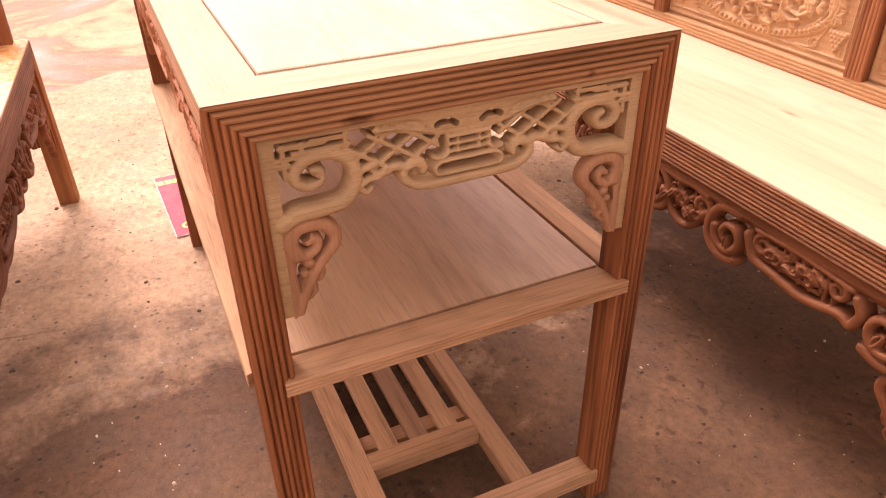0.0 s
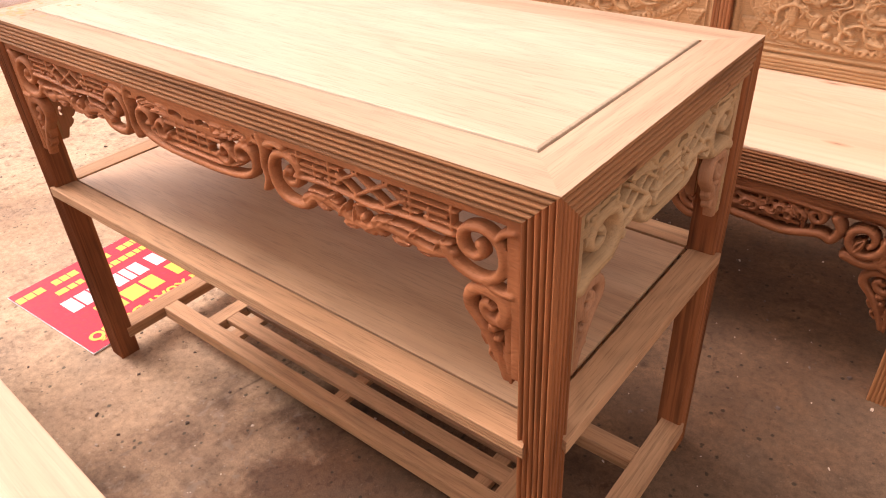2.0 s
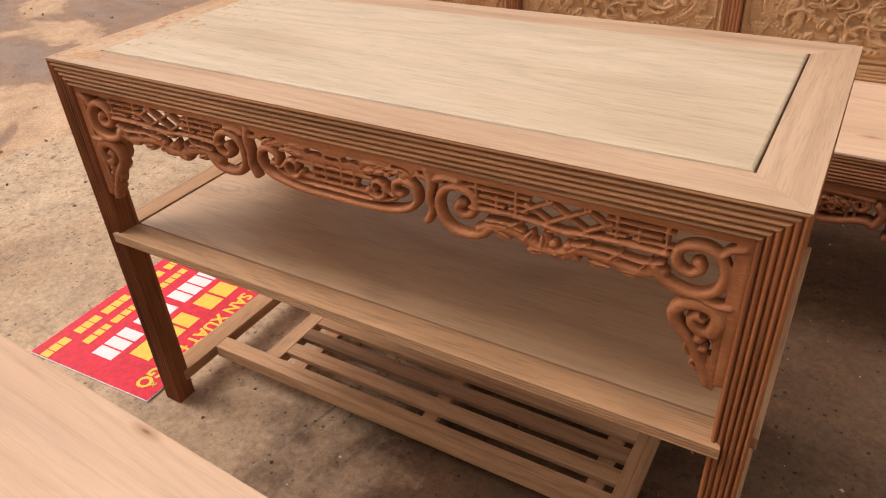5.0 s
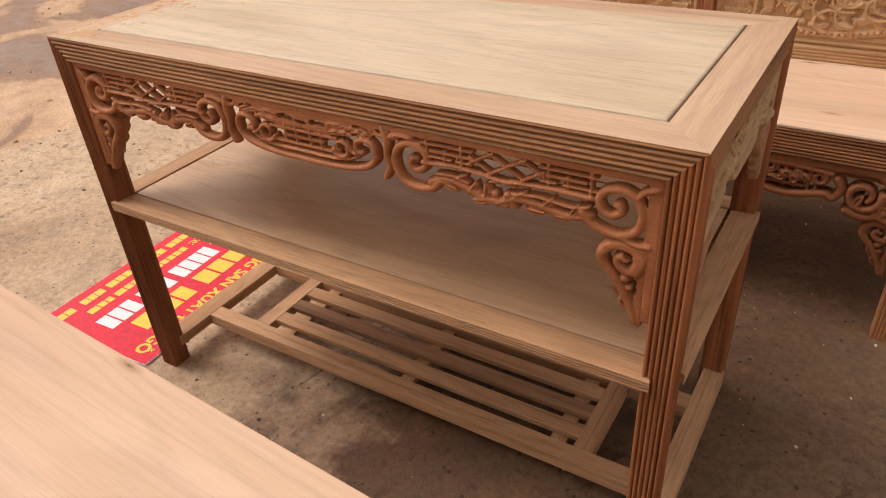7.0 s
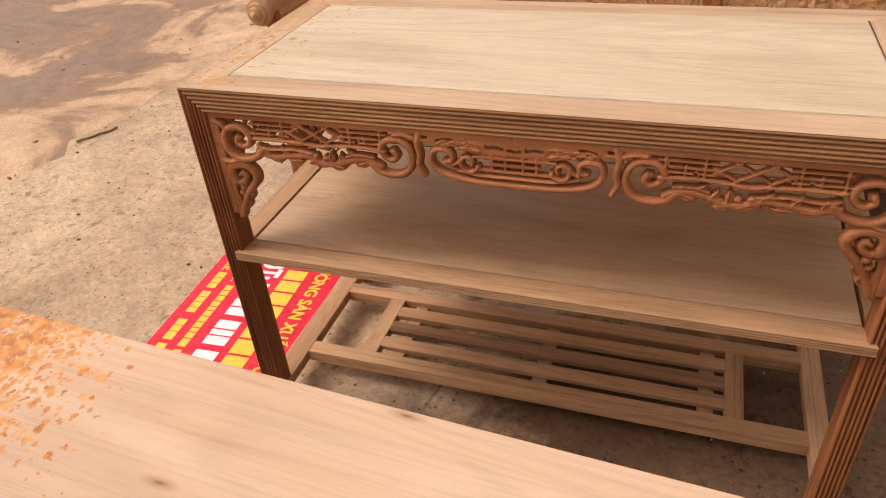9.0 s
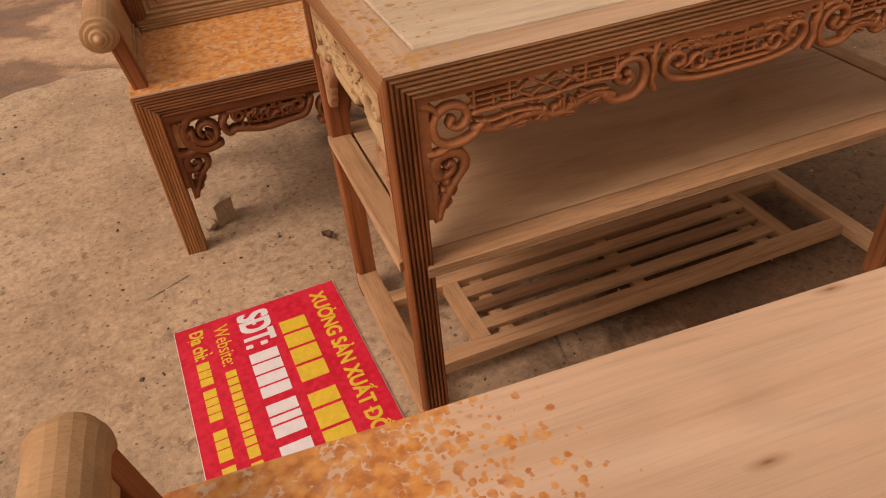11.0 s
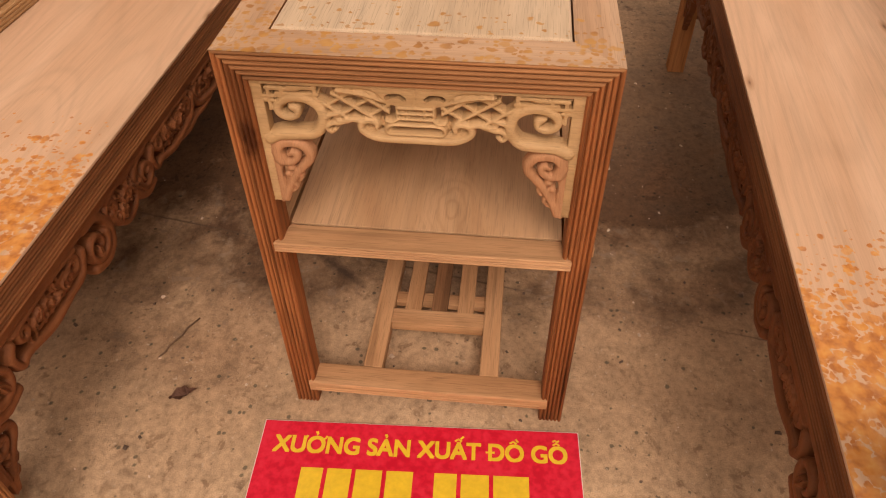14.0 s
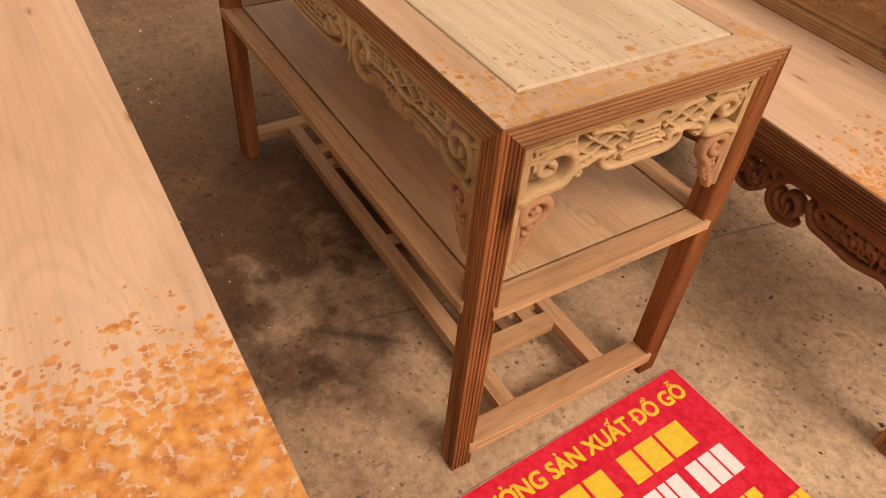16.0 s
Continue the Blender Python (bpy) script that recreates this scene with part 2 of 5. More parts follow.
def concrete_material():
    m, nt, b = nodes_of("dusty_concrete", 0.85)
    b.inputs["Specular IOR Level"].default_value = 0.3
    tc = nt.nodes.new("ShaderNodeTexCoord")
    v = tc.outputs["Object"]
    n1 = node(nt, "ShaderNodeTexNoise", Vector=v, Scale=1.1, Detail=6.0, Roughness=0.6, Distortion=0.6)
    n2 = node(nt, "ShaderNodeTexNoise", Vector=v, Scale=5.5, Detail=8.0, Roughness=0.68)
    n3 = node(nt, "ShaderNodeTexNoise", Vector=v, Scale=70.0, Detail=4.0, Roughness=0.7)
    n4 = node(nt, "ShaderNodeTexNoise", Vector=v, Scale=380.0, Detail=2.0)
    col = ramp(nt, n1.outputs[0], [(0.3, (0.32, 0.203, 0.12)), (0.5, (0.462, 0.326, 0.203)), (0.68, (0.56, 0.413, 0.268))])
    blot = ramp(nt, n2.outputs[0], [(0.33, black(0.6)), (0.5, black(1.0)), (0.68, black(1.22))])
    col = blend(nt, 0.45, col, blot, "MULTIPLY")
    grit = ramp(nt, n3.outputs[0], [(0.34, black(0.5)), (0.5, black(1.0)), (0.68, black(1.3))])
    col = blend(nt, 0.45, col, grit, "MULTIPLY")
    sand = ramp(nt, n4.outputs[0], [(0.32, black(0.75)), (0.6, black(1.1))])
    col = blend(nt, 0.5, col, sand, "MULTIPLY")
    dust_early = node(nt, "ShaderNodeTexNoise", Vector=v, Scale=34.0, Detail=4.0, Roughness=0.7)
    pits = nt.nodes.new("ShaderNodeTexVoronoi")
    nt.links.new(v, pits.inputs["Vector"])
    pits.inputs["Scale"].default_value = 60.0
    pc = nt.nodes.new("ShaderNodeSeparateColor")
    nt.links.new(pits.outputs["Color"], pc.inputs[0])
    size = maths(nt, "MULTIPLY", maths(nt, "SUBTRACT", pc.outputs[0], 0.58), 0.8)
    pitm = maths(nt, "MULTIPLY", maths(nt, "SUBTRACT", size, maths(nt, "ADD", pits.outputs["Distance"], maths(nt, "MULTIPLY", maths(nt, "SUBTRACT", n3.outputs[0], 0.5), 0.4))), 9.0, True)
    col = blend(nt, maths(nt, "MULTIPLY", pitm, 0.8), col, (0.1, 0.09, 0.06))
    drops = nt.nodes.new("ShaderNodeTexVoronoi")
    nt.links.new(v, drops.inputs["Vector"])
    drops.inputs["Scale"].default_value = 19.0
    dc = nt.nodes.new("ShaderNodeSeparateColor")
    nt.links.new(drops.outputs["Color"], dc.inputs[0])
    dsz = maths(nt, "MULTIPLY", maths(nt, "SUBTRACT", dc.outputs[0], 0.6), 0.9)
    dm = maths(nt, "MULTIPLY", maths(nt, "SUBTRACT", dsz, maths(nt, "ADD", drops.outputs["Distance"], maths(nt, "MULTIPLY", maths(nt, "SUBTRACT", dust_early.outputs[0], 0.5), 0.9))), 5.0, True)
    col = blend(nt, maths(nt, "MULTIPLY", maths(nt, "MULTIPLY", dm, 0.75), ramp(nt, n1.outputs[0], [(0.42, black(0.25)), (0.6, black(1.0))])), col, (0.17, 0.115, 0.072))
    dust = node(nt, "ShaderNodeTexNoise", Vector=v, Scale=27.0, Detail=6.0, Roughness=0.75)
    col = blend(nt, 0.4, col, ramp(nt, dust.outputs[0], [(0.36, black(0.52)), (0.5, black(1.0)), (0.66, black(1.36))]), "MULTIPLY")
    clump = node(nt, "ShaderNodeTexNoise", Vector=v, Scale=2.6, Detail=2.0)
    st1 = node(nt, "ShaderNodeTexNoise", Vector=v, Scale=26.0, Detail=5.0, Roughness=0.62, Distortion=0.5)
    gate1 = ramp(nt, clump.outputs[0], [(0.4, black(0.15)), (0.58, black(1.0))])
    spots1 = ramp(nt, st1.outputs[0], [(0.57, black(0.0)), (0.64, black(1.0))])
    col = blend(nt, maths(nt, "MULTIPLY", maths(nt, "MULTIPLY", spots1, gate1), 0.7), col, (0.2, 0.125, 0.072))
    st2 = node(nt, "ShaderNodeTexNoise", Vector=v, Scale=85.0, Detail=3.0, Roughness=0.6)
    col = blend(nt, maths(nt, "MULTIPLY", ramp(nt, st2.outputs[0], [(0.64, black(0.0)), (0.7, black(1.0))]), 0.5), col, (0.62, 0.52, 0.4))
    col = blend(nt, maths(nt, "MULTIPLY", ramp(nt, st2.outputs[0], [(0.29, black(1.0)), (0.34, black(0.0))]), 0.5), col, (0.14, 0.09, 0.055))
    # old oil, damp and painted shade darken inner floor to a ragged tide line
    sp = nt.nodes.new("ShaderNodeSeparateXYZ")
    nt.links.new(v, sp.inputs[0])
    ragged = maths(nt, "ADD", maths(nt, "MULTIPLY", maths(nt, "SUBTRACT", n1.outputs[0], 0.5), 1.6), maths(nt, "MULTIPLY", maths(nt, "SUBTRACT", n2.outputs[0], 0.5), 0.9))
    tide = maths(nt, "ADD", sp.outputs[0], ragged)
    slant = maths(nt, "ADD", tide, maths(nt, "MULTIPLY", maths(nt, "ADD", sp.outputs[1], 0.7), 0.12))
    damp = nt.nodes.new("ShaderNodeMapRange")
    nt.links.new(slant, damp.inputs[0])
    damp.inputs[1].default_value, damp.inputs[2].default_value = 0.94, 0.56
    wet_shade_col = ramp(nt, n2.outputs[0], [(0.3, (0.175, 0.122, 0.088)), (0.5, (0.22, 0.155, 0.112)), (0.62, (0.28, 0.2, 0.146)), (0.75, (0.4, 0.3, 0.228))])
    # stronger towards the far bench, where shade is painted into the floor colour
    inner = nt.nodes.new("ShaderNodeMapRange")
    nt.links.new(maths(nt, "SUBTRACT", tide, maths(nt, "MULTIPLY", sp.outputs[1], 0.65)), inner.inputs[0])
    inner.inputs[1].default_value, inner.inputs[2].default_value, inner.inputs[3].default_value, inner.inputs[4].default_value = -0.3, 0.45, 0.62, 0.95
    col = blend(nt, maths(nt, "MULTIPLY", damp.outputs[0], inner.outputs[0]), col, blend(nt, 1.0, col, wet_shade_col, "MULTIPLY"))
    # pale scuffs along the tide line
    band = maths(nt, "MULTIPLY", damp.outputs[0], maths(nt, "SUBTRACT", 1.0, damp.outputs[0]))
    scuff = maths(nt, "MULTIPLY", maths(nt, "MULTIPLY", band, 3.2, True), ramp(nt, st1.outputs[0], [(0.56, black(0.0)), (0.64, black(0.35))]))
    col = blend(nt, scuff, col, (0.5, 0.4, 0.3))

    # one dark drag mark by the table, one short crack by the sign
    def streak_mark(x0, y0, x1, y1, half, soft, colour, strength):
        length = math.hypot(x1 - x0, y1 - y0)
        cx, cy = (x1 - x0) / length, (y1 - y0) / length
        dx, dy = maths(nt, "SUBTRACT", sp.outputs[0], x0), maths(nt, "SUBTRACT", sp.outputs[1], y0)
        run = maths(nt, "ADD", maths(nt, "MULTIPLY", dx, cx), maths(nt, "MULTIPLY", dy, cy))
        off_line = maths(nt, "ABSOLUTE", maths(nt, "SUBTRACT", maths(nt, "MULTIPLY", dy, cx), maths(nt, "MULTIPLY", dx, cy)))
        past = maths(nt, "ABSOLUTE", maths(nt, "SUBTRACT", run, length / 2))
        past = maths(nt, "MAXIMUM", maths(nt, "MULTIPLY", maths(nt, "SUBTRACT", past, length / 2 - half * 3), 0.35), 0.0)
        out = maths(nt, "ADD", maths(nt, "ADD", off_line, past), maths(nt, "MULTIPLY", maths(nt, "SUBTRACT", dust_early.outputs[0], 0.5), half * 2.4))
        on = maths(nt, "DIVIDE", maths(nt, "SUBTRACT", half, out), soft, True)
        return blend(nt, maths(nt, "MULTIPLY", on, strength), col, colour)

    col = streak_mark(0.69, -0.665, 0.865, -0.44, 0.02, 0.02, (0.06, 0.04, 0.028), 0.85)
    col = streak_mark(1.69, -0.727, 1.565, -0.788, 0.005, 0.004, (0.1, 0.065, 0.04), 0.85)
    # one straight joint in the slab
    off = maths(nt, "SUBTRACT", sp.outputs[0], maths(nt, "ADD", 0.84, maths(nt, "MULTIPLY", sp.outputs[1], 0.18)))
    off = maths(nt, "ABSOLUTE", maths(nt, "ADD", off, maths(nt, "MULTIPLY", maths(nt, "SUBTRACT", dust_early.outputs[0], 0.5), 0.008)))
    joint = maths(nt, "MULTIPLY", ramp(nt, off, [(0.0015, black(1.0)), (0.0045, black(0.0))]), ramp(nt, n1.outputs[0], [(0.4, black(0.2)), (0.55, black(0.8))]))
    col = blend(nt, joint, col, (0.09, 0.06, 0.04))
    cv = nt.nodes.new("ShaderNodeTexVoronoi")
    cv.feature = "DISTANCE_TO_EDGE"
    wv = nt.nodes.new("ShaderNodeVectorMath")
    wv.operation = "MULTIPLY_ADD"
    nt.links.new(n2.outputs["Color"], wv.inputs[0])
    wv.inputs[1].default_value = (0.35, 0.35, 0.0)
    nt.links.new(v, wv.inputs[2])
    nt.links.new(wv.outputs[0], cv.inputs["Vector"])
    cv.inputs["Scale"].default_value = 1.15
    gate = ramp(nt, n1.outputs[0], [(0.45, black(0.0)), (0.55, black(1.0))])
    crack = ramp(nt, cv.outputs["Distance"], [(0.0, black(0.45)), (0.006, black(1.0))])
    col = blend(nt, maths(nt, "MULTIPLY", gate, 0.3), col, blend(nt, 1.0, col, crack, "MULTIPLY"))
    nt.links.new(col, b.inputs["Base Color"])
    dry = ramp(nt, n2.outputs[0], [(0.3, black(0.62)), (0.6, black(0.92))])
    sheen = ramp(nt, n2.outputs[0], [(0.3, black(0.7)), (0.65, black(0.9))])
    nt.links.new(blend(nt, damp.outputs[0], dry, sheen), b.inputs["Roughness"])
    bump(nt, b, maths(nt, "ADD", n3.outputs[0], maths(nt, "MULTIPLY", n4.outputs[0], 0.5)), 0.5, 0.004)
    return m


def earth_material():
    m, nt, b = nodes_of("trodden_earth", 0.9)
    tc = nt.nodes.new("ShaderNodeTexCoord")
    v = tc.outputs["Object"]
    n1 = node(nt, "ShaderNodeTexNoise", Vector=v, Scale=0.9, Detail=5.0, Roughness=0.6, Distortion=0.8)
    n2 = node(nt, "ShaderNodeTexNoise", Vector=v, Scale=9.0, Detail=8.0, Roughness=0.7)
    n3 = node(nt, "ShaderNodeTexNoise", Vector=v, Scale=110.0, Detail=3.0)
    col = ramp(nt, n1.outputs[0], [(0.44, (0.23, 0.135, 0.078)), (0.52, (0.3, 0.18, 0.105)), (0.555, (0.5, 0.325, 0.19)), (0.7, (0.6, 0.41, 0.25))])
    col = blend(nt, 0.7, col, ramp(nt, n2.outputs[0], [(0.3, black(0.6)), (0.5, black(1.0)), (0.7, black(1.25))]), "MULTIPLY")
    col = blend(nt, 0.6, col, ramp(nt, n3.outputs[0], [(0.34, black(0.65)), (0.6, black(1.12))]), "MULTIPLY")
    nt.links.new(col, b.inputs["Base Color"])
    nt.links.new(ramp(nt, n1.outputs[0], [(0.42, black(0.45)), (0.54, black(0.92))]), b.inputs["Roughness"])
    bump(nt, b, maths(nt, "ADD", n2.outputs[0], maths(nt, "MULTIPLY", n3.outputs[0], 0.3)), 0.6, 0.02)
    return m


def plain(name, col, rough=0.6, vary=0.25, scale=12.0):
    m, nt, b = nodes_of(name, rough)
    tc = nt.nodes.new("ShaderNodeTexCoord")
    n = node(nt, "ShaderNodeTexNoise", Vector=tc.outputs["Object"], Scale=scale, Detail=6.0, Roughness=0.65)
    c = ramp(nt, n.outputs[0], [(0.3, tuple(x * (1 - vary) for x in col)), (0.7, tuple(min(1, x * (1 + vary)) for x in col))])
    nt.links.new(c, b.inputs["Base Color"])
    bump(nt, b, n.outputs[0], 0.2, 0.002)
    return m


TOP = wood("pale_planed_timber", (0.64, 0.52, 0.37), (0.6, 0.478, 0.33), (0.52, 0.4, 0.265), vein=0.3, fibre=0.3, pore=0.4, streak=0.1, spots=(0.78, 1.3, 0.8, 2.6, 1.4))
SEAT = wood("pale_seat_timber", (0.72, 0.52, 0.36), (0.67, 0.465, 0.31), (0.61, 0.405, 0.26), vein=0.25, fibre=0.22, pore=0.1, streak=0.12, spots=(0.84, 1.3, 1.7, 3.4, 1.0), knots=True)
# same boards as RAIL; the paler top face carries light in its colour
RAIL_LIT_TOP = wood("sanded_lit_rail_timber", (0.61, 0.43, 0.285), (0.55, 0.375, 0.24), (0.45, 0.285, 0.17), vein=0.3, fibre=0.3, streak=0.15, spots=(0.8, 1.28, 1.1, 2.6, 1.4))
RAIL = wood("reddish_frame_timber", (0.45, 0.235, 0.105), (0.37, 0.18, 0.076), (0.26, 0.113, 0.044), vein=0.4, fibre=0.45, streak=0.6, stains=(((0.0, -0.145, 0.749), (0.02, 0.024, 0.006)), ((0.0, -0.414, 0.752), (0.02, 0.007, 0.005))))
LEG = wood("reddish_leg_timber", (0.385, 0.15, 0.055), (0.3, 0.107, 0.037), (0.175, 0.056, 0.019), axis=2, vein=0.5, contrast=1.4, streak=0.7, stains=(((1.173, -0.506, 0.649), (0.03, 0.018, 0.04)),))
BENCH_LEG = wood("orange_leg_timber", (0.47, 0.22, 0.085), (0.39, 0.168, 0.06), (0.27, 0.105, 0.036), axis=2, vein=0.4, contrast=1.2, streak=0.4)
SHELF = wood("brown_shelf_timber", (0.62, 0.415, 0.245), (0.56, 0.36, 0.202), (0.455, 0.268, 0.14), contrast=1.1, vein=0.4, fibre=0.35, pore=0.35, streak=0.06, rough=0.45, gloss=0.6, eye=(1.075, -0.228, 0.15, 0.06))
RACK_TONES = (0.58, 0.36, 0.195), (0.5, 0.29, 0.148), (0.38, 0.2, 0.093)
RACK = wood("plain_rack_timber", *RACK_TONES, vein=0.4, fibre=0.45, streak=0.35, pore=0.45)
RACK_CROSS = wood("plain_rack_timber_crosswise", *RACK_TONES, axis=1, vein=0.4, fibre=0.45, streak=0.35, pore=0.45)
DARK_SLAT = wood("brown_slat_timber", (0.36, 0.2, 0.105), (0.3, 0.16, 0.08), (0.22, 0.11, 0.052), vein=0.4, fibre=0.45, streak=0.4, pore=0.45)
CARVED_RED = wood("reddish_carved_timber", (0.5, 0.215, 0.09), (0.42, 0.165, 0.065), (0.3, 0.11, 0.041), rough=0.6, dirt=0.25)
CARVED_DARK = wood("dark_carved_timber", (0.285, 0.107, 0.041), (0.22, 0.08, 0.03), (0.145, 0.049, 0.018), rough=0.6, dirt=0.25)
CARVED_PALE = wood("yellowish_carved_timber", (0.56, 0.385, 0.205), (0.49, 0.325, 0.162), (0.4, 0.25, 0.118), dirt=0.25)
BRACKET_PINK = wood("pinkish_bracket_timber", (0.54, 0.3, 0.165), (0.47, 0.25, 0.13), (0.38, 0.19, 0.095), axis=2, dirt=0.2)
BACK = wood("golden_back_timber", (0.55, 0.35, 0.18), (0.48, 0.29, 0.14), (0.4, 0.22, 0.1), dirt=0.2)
CONCRETE = concrete_material()
EARTH = earth_material()


# ---- building helpers ----
def mesh_of(name, bm, material):
    me = bpy.data.meshes.new(name)
    bmesh.ops.recalc_face_normals(bm, faces=bm.faces)
    bm.to_mesh(me)
    bm.free()
    me.materials.append(material)
    return me


def link_part(name, me, parent, label="", m=None):
    ob = new(name, me)
    ob.parent = parent
    if m is not None:
        ob.matrix_basis = m
    return tagged(ob, label)


def part(name, bm, material, parent, label="", m=None):
    return link_part(name, mesh_of(name, bm, material), parent, label, m)


def thing(name, label, category, m, group="", kind=""):
    ob = new(name)
    ob.empty_display_size = 0.1
    ob.matrix_basis = m
    return tagged(ob, label, category, group, kind)


def solo(name, bm, material, label, category, m=None, group="", kind=""):
    ob = new(name, mesh_of(name, bm, material))
    if m is not None:
        ob.matrix_basis = m
    return tagged(ob, label, category, group, kind)


def box(x0, x1, y0, y1, z0, z1, bevel=0.002, bm=None):
    bm = bm or bmesh.new()
    made = bmesh.ops.create_cube(bm, size=1.0)
    for v in made["verts"]:
        v.co = Vector(((x0 + x1) / 2 + v.co.x * (x1 - x0), (y0 + y1) / 2 + v.co.y * (y1 - y0), (z0 + z1) / 2 + v.co.z * (z1 - z0)))
    if bevel:
        edges = list({e for v in made["verts"] for e in v.link_edges})
        bmesh.ops.bevel(bm, geom=edges, offset=bevel, segments=2, profile=0.6, affect="EDGES")
    return bm


def flutes(width, n, groove):
    """The outline of a reeded face: (across, how far it lies behind the face)."""
    p, out = width / n, []
    for i in range(n):
        for f, d in ((0.0, groove), (0.1, groove * 0.5), (0.24, groove * 0.13), (0.47, 0.0), (0.7, groove * 0.13), (0.85, groove * 0.5), (0.95, groove)):
            out.append((p * (i + f), d))
    out.append((width, groove))
    return out


def loft(section, ends):
    """A bar whose outline (points of y, z) runs along x between ends(y, z) -> (x0, x1)."""
    bm = bmesh.new()
    a, b = [], []
    for y, z in section:
        x0, x1 = ends(y, z)
        a.append(bm.verts.new((x0, y, z)))
        b.append(bm.verts.new((x1, y, z)))
    n = len(section)
    for i in range(n):
        bm.faces.new((a[i], a[(i + 1) % n], b[(i + 1) % n], b[i]))
    bm.faces.new(a)
    bm.faces.new(b[::-1])
    return bm


def reeded_rail(length, band, lip, n, groove=0.0048, thick=0.025, board=0.022):
    """A mitred frame rail: reeded front below, a flat board of width lip on top. Top at z 0, front at y 0, from x 0."""
    sec = [(-d, -h) for h, d in flutes(band, n, groove)]
    sec[0] = (-0.0006, 0.0)
    sec += [(-thick, -band), (-thick, -board), (-lip, -board), (-lip, 0.0)]

    def ends(y, z):
        k = max(-y, -z)
        if -y <= groove + 1e-6:
            k = -z
        return k, length - k

    bm = loft(sec, ends)
    bm.normal_update()
    # upward faces take slot 1, which the table fills with a painted-lit copy
    for f in bm.faces:
        if all(abs(v.co.z) < 1e-6 for v in f.verts):
            f.material_index = 1
    return bm


def reeded_leg(width, height, n, groove=0.0048):
    """An upright with reeds on its two outer faces (x = 0 and y = 0), rising from z 0; it stands in +x, -y."""
    pts = [(max(d, 0.0), -u) for u, d in reversed(flutes(width, n, groove)[1:])]
    pts += [(groove * 0.6, -groove * 0.6)]
    pts += [(u, -d) for u, d in flutes(width, n, groove)[1:]]
    pts += [(width, -width)]
    bm = bmesh.new()
    lo, hi = [], []
    for x, y in pts:
        k = max(x, -y)
        lo.append(bm.verts.new((x, y, 0)))
        hi.append(bm.verts.new((x, y, height - k)))
    m = len(pts)
    for i in range(m):
        bm.faces.new((lo[i], lo[(i + 1) % m], hi[(i + 1) % m], hi[i]))
    bm.faces.new(lo[::-1])
    bmesh.ops.triangulate(bm, faces=[bm.faces.new(hi)])
    return bm


class Pen:
    """Flat strokes for accents on printed letters: u along, v up."""

    def __init__(self):
        self.v, self.f = [], []

    def stroke(self, pts, w, d):
        pts = [Vector((p[0], p[1])) for p in pts]
        n, base = len(pts), len(self.v)
        for i, p in enumerate(pts):
            t = (pts[min(i + 1, n - 1)] - pts[max(i - 1, 0)]).normalized()
            nrm = Vector((-t.y, t.x)) * w
            for o, z in ((nrm, -d), (nrm, d), (-nrm, d), (-nrm, -d)):
                self.v.append((p.x + o.x, p.y + o.y, z))
        for i in range(n - 1):
            a, b = base + 4 * i, base + 4 * i + 4
            self.f += [(a + k, a + (k + 1) % 4, b + (k + 1) % 4, b + k) for k in range(4)]
        self.f += [tuple(range(base, base + 4))[::-1], tuple(range(base + 4 * n - 4, base + 4 * n))]

    def mesh(self, name, material):
        me = bpy.data.meshes.new(name)
        me.from_pydata(self.v, [], self.f)
        me.materials.append(material)
        return me


